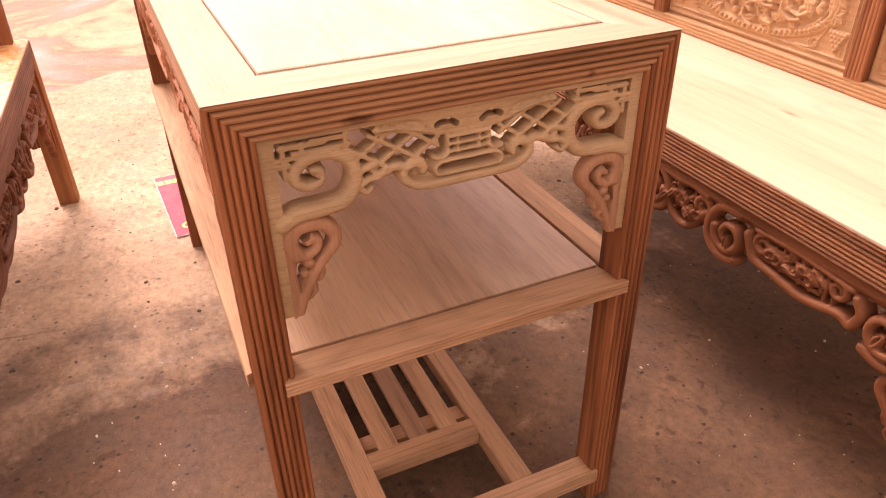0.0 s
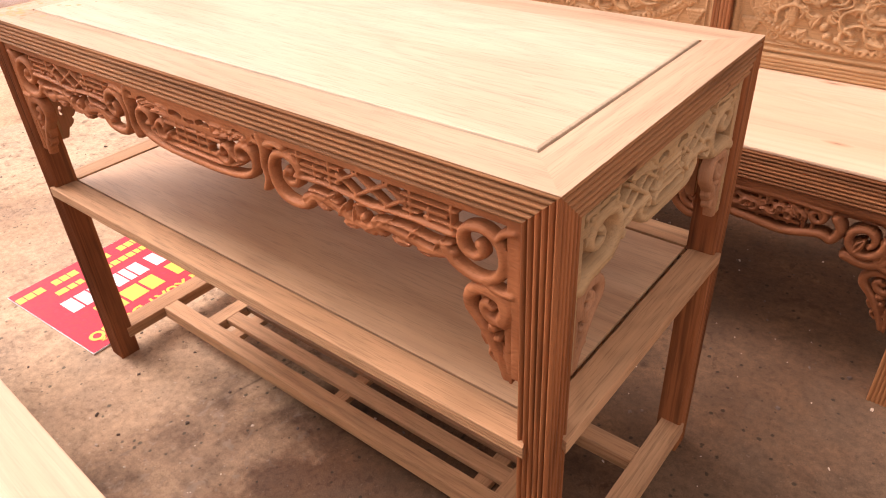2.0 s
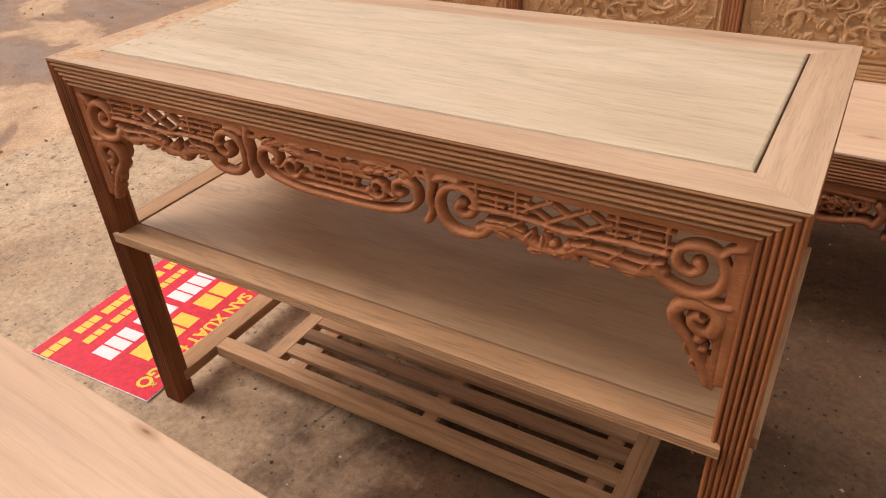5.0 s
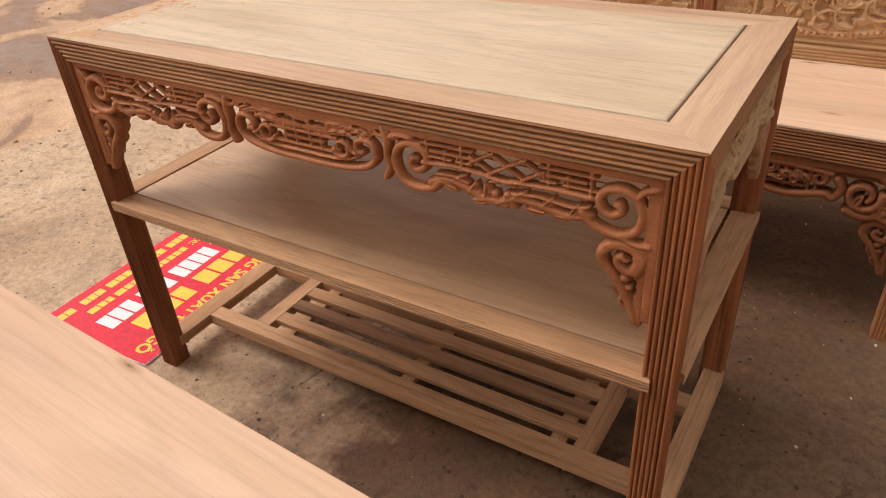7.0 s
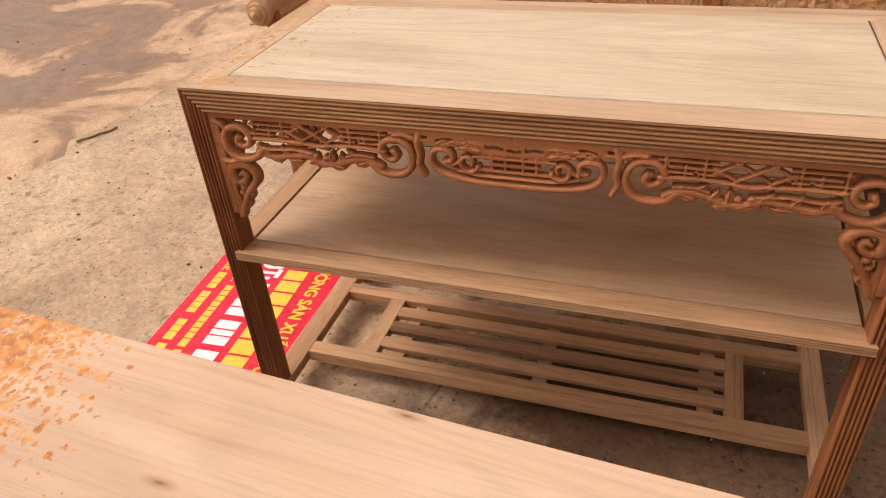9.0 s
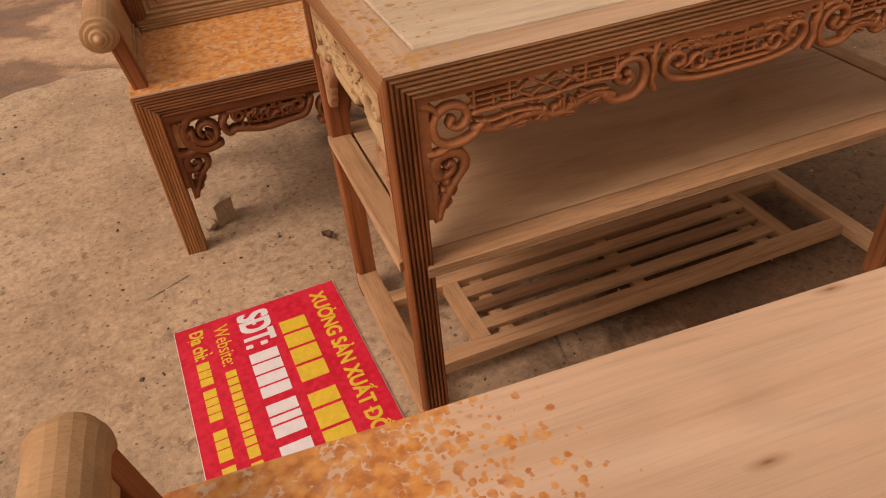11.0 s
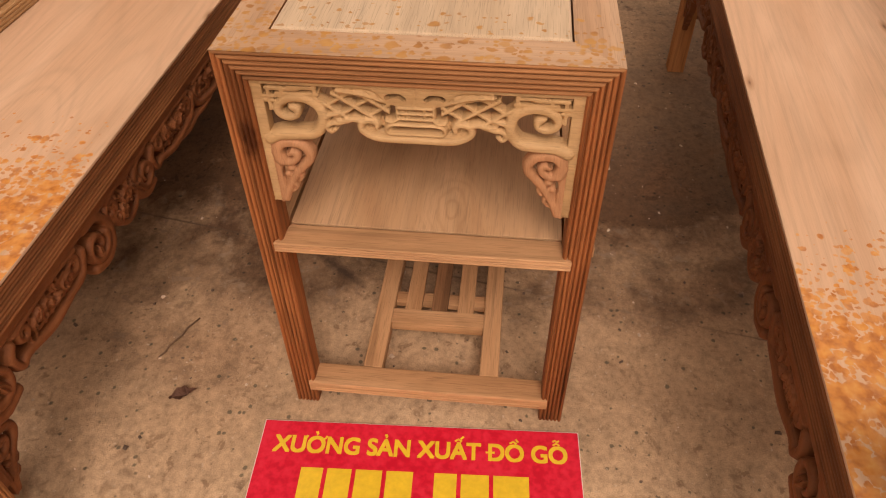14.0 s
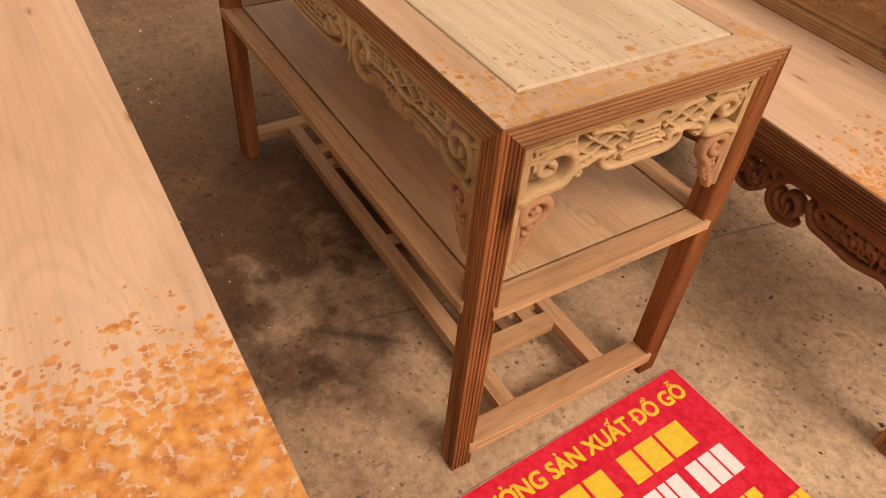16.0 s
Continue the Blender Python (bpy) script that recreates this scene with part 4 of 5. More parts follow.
def bench_apron(half):
    """The deeper, scalloped apron of a bench, from the middle to one leg, mirrored; v 0 at its lowest, 0.115 at the rail."""
    c, T = Relief(0, half + 0.0015, -0.092, 0.1165, 0.0018, -0.013), 0.015
    c.fat = 1.02
    rnd = random.Random(5)
    c.bar(0, 0.106, half, 0.106, 0.0085, T + 0.002)
    c.bar(0, 0.09, half, 0.09, 0.008, 0.003, -0.006)
    c.bar(half - 0.007, 0.115, half - 0.007, -0.09, 0.007, T)

    def volute(u, v, r, side):
        c.spiral(u, v, r, r * 0.42, 90 + 80 * side, 1.15 * side, 0.0095, T + 0.002)
        c.curve([(u + side * r * 0.6, v + r * 1.55), (u - side * r * 0.7, v + r * 1.4), (u - side * r * 1.45, v + r * 0.4), (u - side * r * 1.35, v - r * 0.7), (u - side * r * 0.4, v - r * 1.35), (u + side * r * 0.7, v - r * 1.15)], 0.0105, T)
        c.leaf(u, v, r * 0.9, rnd.uniform(0, 360), r * 0.3, T, 0.002)

    def cartouche(u0, u1, low, high):
        m, w = (u0 + u1) / 2, (u1 - u0) / 2
        c.curve([(u0, high * 0.7), (u0 + w * 0.2, high * 0.35), (m - w * 0.35, low + 0.006), (m + w * 0.2, low), (u1 - w * 0.2, low + 0.014), (u1, high * 0.3), (u1 + 0.012, high * 0.55), (u1, high * 0.75)], 0.0095, T + 0.001)
        c.curve([(u0 + w * 0.15, high * 0.86), (m, high * 0.9), (u1 - w * 0.1, high * 0.84)], 0.006, T)
        for k in range(4):
            v = low + (high - low) * (0.3 + 0.17 * k)
            a = rnd.uniform(-0.25, 0.1)
            c.bar(m - w * (0.85 - 0.1 * k), v, m + w * (0.55 + a), v, 0.0034, T - 0.001)
        for k in range(6):
            u = m + w * rnd.uniform(-0.7, 0.7)
            c.bar(u, low + 0.02, u, high * 0.86, 0.003, T - 0.001)
        for k in range(13):
            c.leaf(m + w * rnd.uniform(-0.55, 0.5), rnd.uniform(low + 0.03, high * 0.72), 0.026, rnd.uniform(0, 360), 0.007, T - 0.002, rnd.uniform(-0.004, 0.008), rnd.uniform(-1.8, 1.8))
        for k in range(5):
            c.spiral(m + w * rnd.uniform(-0.5, 0.5), rnd.uniform(low + 0.035, high * 0.7), 0.011, 0.004, rnd.uniform(0, 360), rnd.choice((-0.9, 0.9)), 0.0042, T, 0.002)
        for k in range(4):
            c.ball(m + w * rnd.uniform(-0.4, 0.4), rnd.uniform(low + 0.02, high * 0.7), rnd.uniform(0.005, 0.009), 0.006)
        c.spiral(u0 + w * 0.32, low + 0.045, 0.018, 0.007, 100, 1.2, 0.007, T)
        c.spiral(u1 - w * 0.3, low + 0.05, 0.016, 0.006, 60, -1.2, 0.007, T)

    cartouche(0.0, 0.215, 0.02, 0.105)
    c.curve([(0.0, 0.018), (0.05, 0.012), (0.1, 0.02)], 0.0095, T)
    volute(0.262, 0.05, 0.03, -1)
    for k in range(17):
        c.leaf(rnd.uniform(0.305, 0.405), rnd.uniform(0.036, 0.09), 0.03, rnd.uniform(190, 350), 0.0075, T - 0.001, rnd.uniform(-0.004, 0.008), rnd.uniform(-1.6, 1.6))
    for k in range(7):
        c.spiral(rnd.uniform(0.31, 0.4), rnd.uniform(0.035, 0.085), 0.012, 0.004, rnd.uniform(0, 360), rnd.choice((-0.9, 0.9)), 0.0045, T, 0.002)
    c.curve([(0.29, 0.1), (0.33, 0.095), (0.37, 0.1), (0.41, 0.094)], 0.009, T)
    c.curve([(0.3, 0.05), (0.325, 0.02), (0.36, 0.01), (0.39, 0.03), (0.41, 0.06)], 0.009, T, taper=(0.8, 1))
    c.spiral(0.405, 0.07, 0.02, 0.008, 200, -1.2, 0.008, T)
    volute(0.472, 0.045, 0.034, 1)
    cartouche(0.515, 0.735, 0.024, 0.105)
    volute(0.79, 0.05, 0.036, -1)
    for k in range(8):
        c.leaf(rnd.uniform(0.825, half - 0.03), rnd.uniform(0.03, 0.085), 0.026, rnd.uniform(0, 360), 0.009, T - 0.001, 0.002, rnd.uniform(-1.3, 1.3))
    c.curve([(0.82, 0.012), (0.85, 0.0), (half - 0.01, 0.004)], 0.01, T)
    return c.mirrored()


def back_relief(w, h):
    """Low relief of one back panel: moulded border, a beaded ring, foliage within, grapes and leaves in the corners."""
    hw = w / 2
    c = Relief(-hw, hw, 0.0, h, 0.0016, -0.004, 0.0)
    rnd = random.Random(11)
    for k, ww in ((0.0, 0.004), (0.014, 0.0022)):
        a, b0, b1 = hw - 0.008 - k, 0.008 + k, h - 0.008 - k
        c.stroke([(-a, b0), (a, b0), (a, b1), (-a, b1)], ww, 0.004, closed=True)
    r, cy = 0.23, h * 0.5
    q = (h * 0.5 - 0.024) / r
    for rr, ww in ((r, 0.0045), (r - 0.026, 0.004)):
        c.stroke([(rr * math.cos(a), cy + (rr * q) * math.sin(a)) for a in np.linspace(0, 2 * math.pi, 72, endpoint=False)], ww, 0.005, closed=True)
    for a in np.linspace(0, 2 * math.pi, 84, endpoint=False):
        c.ball((r - 0.013) * math.cos(a), cy + (r * q - 0.013 * q) * math.sin(a), 0.0062, 0.003)
    for k in range(70):
        a, e = rnd.uniform(0, 2 * math.pi), (r - 0.045) * math.sqrt(rnd.random())
        u, v = e * math.cos(a), cy + e * q * math.sin(a)
        c.leaf(u, v, rnd.uniform(0.02, 0.036), rnd.uniform(0, 360), rnd.uniform(0.008, 0.012), 0.006, 0.003, rnd.uniform(-1.3, 1.3))
    for k in range(60):
        a, e = rnd.uniform(0, 2 * math.pi), (r - 0.04) * math.sqrt(rnd.random())
        c.ball(e * math.cos(a), cy + e * q * math.sin(a), rnd.uniform(0.005, 0.011), 0.002)
    for k in range(16):
        a, e = rnd.uniform(0, 2 * math.pi), (r - 0.06) * math.sqrt(rnd.random())
        u, v = e * math.cos(a), cy + e * q * math.sin(a)
        c.curve([(u + 0.03 * math.cos(j * 1.1 + a), v + 0.022 * math.sin(j * 1.1 + a) + 0.004 * j) for j in range(5)], 0.005, 0.008, 0.004, (1, 0.5))
    for su in (-1, 1):
        for sv in (0, 1):
            u0, v0 = su * (hw - 0.055), (0.06 if sv == 0 else h - 0.06)
            up = 1 if sv == 0 else -1
            for row in range(5):
                for j in range(5 - row):
                    c.ball(u0 + su * (0.006 - (j - (4 - row) / 2) * 0.0095), v0 + up * (0.012 - row * 0.0085), 0.0056, 0.003)
            for a in (30, 85, 140, 200, 255, 310):
                c.leaf(u0 - su * 0.012, v0 + up * 0.045, 0.026, a, 0.009, 0.005, 0.002)
            c.spiral(u0 - su * 0.05, v0 - up * 0.018, 0.014, 0.003, 0, 1.4 * su, 0.0028, 0.004)
            c.curve([(u0 - su * 0.012, v0 + up * 0.04), (u0 - su * 0.03, v0 + up * 0.005), (u0 - su * 0.055, v0 - up * 0.03), (u0 - su * 0.1, v0 - up * 0.034)], 0.0032, 0.004, taper=(1, 0.5))
            for j in range(3):
                c.bar(su * (hw - 0.026 - j * 0.01), (0.026 if sv == 0 else h - 0.026), su * (hw - 0.026 - j * 0.01), (0.036 + 0.01 * (2 - j)) if sv == 0 else h - 0.036 - 0.01 * (2 - j), 0.0025, 0.004)
    return c


# ---- setting ----
def slab(x0, x1, y0, y1, z0, z1, ragged=0.0, step=0.12):
    rim, rnd = [], random.Random(3)
    nx, ny = max(2, int((x1 - x0) / step)), max(2, int((y1 - y0) / step))
    rim += [(x0 + (x1 - x0) * i / nx, y0) for i in range(nx)]
    rim += [(x1, y0 + (y1 - y0) * i / ny) for i in range(ny)]
    rim += [(x1 - (x1 - x0) * i / nx, y1) for i in range(nx)]
    rim += [(x0, y1 - (y1 - y0) * i / ny) for i in range(ny)]
    bm = bmesh.new()
    lo, hi = [], []
    for x, y in rim:
        k = ragged * (noise.noise((x * 1.3, y * 1.3, 0.2)) * 1.0 + noise.noise((x * 6, y * 6, 4.0)) * 0.3)
        dx = k if x in (x0, x1) else 0
        dy = k if y in (y0, y1) else 0
        lo.append(bm.verts.new((x + dx * 1.1, y + dy * 1.1, z0)))
        hi.append(bm.verts.new((x + dx, y + dy, z1)))
    n = len(rim)
    for i in range(n):
        bm.faces.new((lo[i], lo[(i + 1) % n], hi[(i + 1) % n], hi[i]))
    bm.faces.new(hi)
    bm.faces.new(lo[::-1])
    return bm


def ground_sheet():
    bm = bmesh.new()
    ring = [0.0, 2.0, 4.0, 8.0, 20.0, 60.0, 250.0]
    grid = sorted({-r for r in ring} | set(ring))
    fine = [2.0 + 0.1 * i for i in range(1, 40)]
    xs = sorted(set(grid) | set(fine))
    ys = sorted(set(grid) | {-6.0 + 0.1 * i for i in range(90)})
    rows = [[bm.verts.new((x, y, -0.02 + (0.012 * noise.noise((x * 1.7, y * 1.7, 0)) if abs(x) < 6 and abs(y) < 6 else 0))) for x in xs] for y in ys]
    for a, b in zip(rows, rows[1:]):
        for i in range(len(xs) - 1):
            bm.faces.new((a[i], a[i + 1], b[i + 1], b[i]))
    return bm


solo("ground", ground_sheet(), EARTH, "damp brown earth yard with pale dried patches", "ground", kind="structure")
solo("floor", slab(-5.0, 2.72, -2.3, 4.2, -0.06, 0.0, 0.3), CONCRETE, "dusty stained concrete workshop floor, broken at its edge", "floor", kind="structure")

PLASTER = plain("shade_wall_plaster", (0.36, 0.29, 0.23), 0.9, 0.2, 3.0)
# added wall, out of view, blocking low sky light behind the far bench
solo("wall_south", box(-4.6, 0.9, -1.9, -1.76, 0.0, 3.1, 0.0), PLASTER, "unseen brown wall added to block low sky light", "wall", kind="structure")


# ---- the table ----
L, W, H = 1.173, 0.534, 0.786
BAND, LIP = 0.044, 0.063


def corners(x0, x1, y0, y1):
    """Poses of the four corners, for pieces that stand in +x, -y of theirs."""
    return ((x0, y1, 0), (x1, y1, -90), (x1, y0, 180), (x0, y0, 90))


def build_table():
    t = thing("console_table", "raw hardwood console table, reeded frame, pierced aprons, shelf and rack", "table", pose(0, 0, 0))
    leg_me = mesh_of("leg", reeded_leg(BAND, H, 6), LEG)
    for x, y, a in corners(0, L, -W, 0):
        link_part("leg", leg_me, t, "reddish leg with reeded outer faces", pose(x, y, 0, 0, 0, a))
    long_me = mesh_of("frame_rail", reeded_rail(L, BAND, LIP, 6), RAIL)
    short_me = mesh_of("frame_rail", reeded_rail(W, BAND, LIP, 6), RAIL)
    long_me.materials.append(RAIL_LIT_TOP)
    short_me.materials.append(RAIL_LIT_TOP)
    for me, (x, y, a) in zip((long_me, short_me, long_me, short_me), corners(0, L, -W, 0)):
        link_part("frame_rail", me, t, "reeded mitred frame rail", pose(x, y, H, 0, 0, a))
    g = 0.0025
    bm = box(LIP + g, L - LIP - g, -W + LIP + g, -LIP - g, H - 0.016, H + 0.0022, 0.0)
    top = [e for e in bm.edges if all(v.co.z > H for v in e.verts)]
    bmesh.ops.bevel(bm, geom=top, offset=0.004, segments=2, profile=0.5, affect="EDGES")
    part("top_panel", bm, TOP, t, "pale planed top panel")
    part("top_backing", box(LIP - 0.01, L - LIP + 0.01, -W + LIP - 0.01, -LIP + 0.01, H - 0.03, H - 0.023, 0.0), SHELF, t)
    # aprons and brackets, set back inside the frame
    inset = 0.014
    la = long_apron((L - 2 * BAND) / 2).mesh("long_apron", CARVED_RED)
    lp = long_apron((L - 2 * BAND) / 2).mesh("long_apron", CARVED_PALE)
    ea = end_apron().mesh("end_apron", CARVED_PALE, (W / 2 - BAND) / 0.2195)
    br_red = [scroll_bracket().mesh("bracket", CARVED_RED, k) for k in (1, -1)]
    br_pink = [scroll_bracket(0.12, 0.066).mesh("bracket", BRACKET_PINK, k) for k in (1, -1)]
    base = H - BAND - 0.0905
    for px, py, a, me, half, br, zb in ((L / 2, -inset, 0, la, (L - 2 * BAND) / 2, br_red, 0.0), (L / 2, -W + inset, 180, lp, (L - 2 * BAND) / 2, br_pink, 0.0), (inset, -W / 2, 90, ea, W / 2 - BAND, br_pink, -0.002), (L - inset, -W / 2, -90, ea, W / 2 - BAND, br_pink, -0.002)):
        m = pose(px, py, base, 0, 0, a)
        link_part("apron", me, t, "pierced carved apron with scrolls and lattice", m)
        for s in (-1, 1):
            link_part("bracket", br[s > 0], t, "scroll-carved corner bracket", m @ pose(s * (half - 0.01), 0.001, zb))
    # shelf
    zs, sp, sw = 0.452, 0.007, 0.047
    e0 = 0.03

    def shelf_rail(length):
        sec = [(-d, -h) for h, d in flutes(0.02, 4, 0.0016)] + [(-sw - 0.04, -0.02), (-sw - 0.04, -0.0185), (-sw, -0.0185), (-sw, 0.0)]
        return loft(sec, lambda y, z: (max(e0, -y) if y < -0.02 else e0, length - (max(e0, -y) if y < -0.02 else e0)))

    l2, s2 = mesh_of("shelf_rail", shelf_rail(L), RACK), mesh_of("shelf_rail", shelf_rail(W), RACK)
    dx = ((0, sp), (sp, 0), (0, -sp), (-sp, 0))
    for me, (x, y, a), (ox, oy) in zip((l2, s2, l2, s2), corners(0, L, -W, 0), dx):
        link_part("shelf_rail", me, t, "shelf rail with reeded edge", pose(x + ox, y + oy, zs, 0, 0, a))
    part("shelf_panel", box(sw + 0.0065 - sp, L - sw - 0.0065 + sp, -W + sw + 0.0055 - sp, -sw - 0.0045 + sp, zs - 0.0055, zs - 0.0005, 0.0008), SHELF, t, "brown shelf board with wavy grain")
    # slatted rack between low stretchers
    for x0, x1, xe in ((-0.004, 0.037, -0.0052), (1.127, L + 0.004, L + 0.0022)):
        st = part("stretcher", box(x0, x1, -W + BAND - 0.012, -BAND + 0.012, 0.0435, 0.0705, 0.003), RACK_CROSS, t)
        for z in (0.0465, 0.053):
            part("bead", box(xe, xe + 0.003, -W + BAND + 0.002, -BAND - 0.002, z, z + 0.0036, 0.0012), RACK_CROSS, st)
    long_r = mesh_of("rack_rail", box(0.0368, 1.1272, -0.019, 0.019, 0.0405, 0.0703), RACK)
    for y in (-0.148, -0.3815):
        link_part("rack_rail", long_r, t, "", pose(0, y, 0))
    for x in (0.155, 0.967):
        part("rack_crosspiece", box(x, x + 0.038, -0.3628, -0.1668, 0.043, 0.0701), RACK_CROSS, t)
    slat = mesh_of("slat", box(0.19, 0.97, -0.0175, 0.0175, 0.057, 0.069, 0.0012), RACK)
    for i in range(3):
        me = mesh_of("slat", box(0.19, 0.97, -0.0175, 0.0175, 0.057, 0.069, 0.0012), DARK_SLAT) if i == 1 else slat
        link_part("slat", me, t, "darker brown middle slat" if i == 1 else "", pose(0, -0.2648 + (i - 1) * 0.0565, 0))
    for x in (0.213, 0.565, 0.905):
        part("batten", box(x, x + 0.032, -0.365, -0.165, 0.0425, 0.0567), RACK_CROSS, t)
    return t


build_table()


# ---- the benches ----
BL, BD, SEAT_Z, BBAND = 1.87, 0.50, 0.478, 0.062


def cylinder_y(r, y0, y1, bm, seg=20, rings=((0, 1),)):
    """A turned roll along y; rings: (f, k) from y0 to y1, radius r*k."""
    loops = []
    for f, k in rings:
        y = y0 + (y1 - y0) * f
        loops.append([bm.verts.new((r * k * math.cos(2 * math.pi * s / seg), y, r * k * math.sin(2 * math.pi * s / seg))) for s in range(seg)])
    for a, b in zip(loops, loops[1:]):
        for s in range(seg):
            bm.faces.new((a[s], a[(s + 1) % seg], b[(s + 1) % seg], b[s]))
    bm.faces.new(loops[0][::-1])
    bm.faces.new(loops[-1])
    return bm


def build_bench(m):
    b = thing("long_bench", "raw hardwood long bench, carved back and apron, rain-spattered at one end", "bench", m, "benches beside the table")
    hb = BL / 2
    zt = SEAT_Z - 0.007
    leg_me = mesh_of("leg", reeded_leg(0.052, zt, 7, 0.0024), BENCH_LEG)
    for x, y, a in corners(-hb, hb, -BD, 0):
        link_part("leg", leg_me, b, "reddish leg with reeded outer faces", pose(x, y, 0, 0, 0, a))
    lm = mesh_of("seat_rail", reeded_rail(BL, BBAND, 0.04, 8), LEG_ALONG)
    sm = mesh_of("seat_rail", reeded_rail(BD, BBAND, 0.04, 8), LEG_ALONG)
    lm.materials.append(LEG_ALONG)
    sm.materials.append(LEG_ALONG)
    for me, (x, y, a) in zip((lm, sm, lm, sm), corners(-hb, hb, -BD, 0)):
        link_part("seat_rail", me, b, "reeded mitred seat rail", pose(x, y, zt, 0, 0, a))
    part("seat", box(-hb + 0.001, hb - 0.001, -BD + 0.001, -0.001, zt + 0.0005, SEAT_Z, 0.002), SEAT, b, "pale seat board with orange rain stains")
    # carved aprons
    half = hb - 0.052
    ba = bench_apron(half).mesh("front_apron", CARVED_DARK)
    z0 = zt - BBAND - 0.116
    link_part("apron", ba, b, "deep pierced carved apron", pose(0, -0.02, z0))
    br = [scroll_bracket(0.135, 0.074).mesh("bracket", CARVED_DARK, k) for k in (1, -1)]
    for s in (-1, 1):
        link_part("bracket", br[s > 0], b, "scroll-carved corner bracket", pose(s * (half - 0.012), -0.019, z0 + 0.002))
    ea = end_apron()
    k = (BD / 2 - 0.052) / 0.219
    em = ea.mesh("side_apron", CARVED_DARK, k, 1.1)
    for s in (-1, 1):
        mm = pose(s * (hb - 0.02), -BD / 2, zt - BBAND - 0.1, 0, 0, -90 * s)
        link_part("apron", em, b, "pierced carved side apron", mm)
        for q in (-1, 1):
            link_part("bracket", br[q > 0], b, "scroll-carved corner bracket", mm @ pose(q * (BD / 2 - 0.064), 0.001, 0))
    # back: reeded rails and posts round three carved panels
    yb, top = -0.435, 0.755
    rail = [(-d, -h) for h, d in flutes(0.034, 4, 0.002)] + [(-0.04, -0.034), (-0.04, 0.0)]
    for z in (SEAT_Z + 0.035, top + 0.034):
        part("back_rail", loft(rail, lambda y, q: (-hb + 0.02, hb - 0.02)), BACK, b, "reeded back rail", pose(0, yb, z))
    postsec = [(-d, h) for h, d in flutes(0.044, 5, 0.002)] + [(-0.044, 0.044), (-0.044, 0.0)]
    post = mesh_of("post", loft(postsec, lambda y, q: (0.0, top - SEAT_Z - 0.035)), LEG_ALONG)
    edges = (-hb + 0.022, -0.332, 0.288, hb - 0.066)
    for x in edges:
        link_part("post", post, b, "reeded back post", pose(x + 0.044, yb + 0.003, SEAT_Z + 0.035, 0, -90, 0))
    for i in range(3):
        x0, x1 = edges[i] + 0.042, edges[i + 1] + 0.002
        w, h = x1 - x0, top - SEAT_Z - 0.035
        p = part("back_panel", box(-w / 2, w / 2, -0.03, -0.018, 0, h, 0.0), BACK, b, "back panel carved with a beaded ring and foliage", pose((x0 + x1) / 2, yb, SEAT_Z + 0.035))
        link_part("relief", back_relief(w, h).mesh("relief", BACK), p, "", pose(0, -0.0175, 0))
    # arms: framed end panel under a turned roll
    for s in (-1, 1):
        xa = s * (hb - 0.03)
        lean = pose(xa, 0, SEAT_Z, 0, 9 * s, 0)
        arm = part("arm_panel", box(-0.006, 0.006, yb + 0.01, -0.07, 0.02, 0.13, 0.001), BACK, b, "framed arm panel", lean)
        part("stile", box(-0.017, 0.017, -0.075, -0.035, -0.004, 0.15, 0.003), LEG, arm)
        part("stile", box(-0.016, 0.016, yb - 0.005, yb + 0.03, -0.004, 0.15, 0.003), LEG, arm)
        part("arm_rail", box(-0.015, 0.015, yb + 0.03, -0.075, -0.004, 0.025, 0.003), BACK, arm)
        part("arm_rail", box(-0.016, 0.016, yb + 0.03, -0.075, 0.12, 0.15, 0.003), BACK, arm)
        part("moulding", box(-0.011, 0.011, yb + 0.045, -0.09, 0.035, 0.043, 0.002), BACK, arm)
        rings = ((0.0, 0.86), (0.02, 1.0), (0.86, 1.0), (0.905, 1.08), (0.925, 1.0), (0.93, 0.82), (0.955, 0.74), (0.957, 0.55), (0.975, 0.46), (0.977, 0.3), (0.99, 0.22), (1.0, 0.08))
        roll = cylinder_y(0.04, yb - 0.01, 0.012, bmesh.new(), 22, rings)
        part("arm_roll", roll, BACK, b, "turned arm roll with stepped snail end", pose(s * (hb + 0.015), 0, SEAT_Z + 0.145))
    return b


LEG_ALONG = wood("reddish_rail_timber", (0.34, 0.145, 0.058), (0.27, 0.105, 0.04), (0.17, 0.06, 0.022), vein=0.5, contrast=1.3, streak=0.5)
bench = build_bench(pose(0.63, -0.858, 0, 0, 0, -1.0))
copy_thing(bench, pose(0.665, 0.321, 0, 0, 0, 176.9))


# ---- the sign on the floor ----
def speckled_red():
    m, nt, b = nodes_of("red_print", 0.5)
    b.inputs["Specular IOR Level"].default_value = 0.3
    tc = nt.nodes.new("ShaderNodeTexCoord")
    n = node(nt, "ShaderNodeTexNoise", Vector=tc.outputs["Object"], Scale=75.0, Detail=2.0, Roughness=0.5)
    big = node(nt, "ShaderNodeTexNoise", Vector=tc.outputs["Object"], Scale=7.0, Detail=2.0)
    f = maths(nt, "ADD", n.outputs[0], maths(nt, "MULTIPLY", maths(nt, "SUBTRACT", big.outputs[0], 0.5), 0.35))
    c = ramp(nt, f, [(0.36, (0.58, 0.01, 0.03)), (0.44, (0.63, 0.013, 0.035)), (0.54, (0.7, 0.018, 0.046)), (0.7, (0.73, 0.028, 0.058))])
    nt.links.new(c, b.inputs["Base Color"])
    nt.links.new(ramp(nt, f, [(0.42, black(0.42)), (0.56, black(0.6))]), b.inputs["Roughness"])
    return m


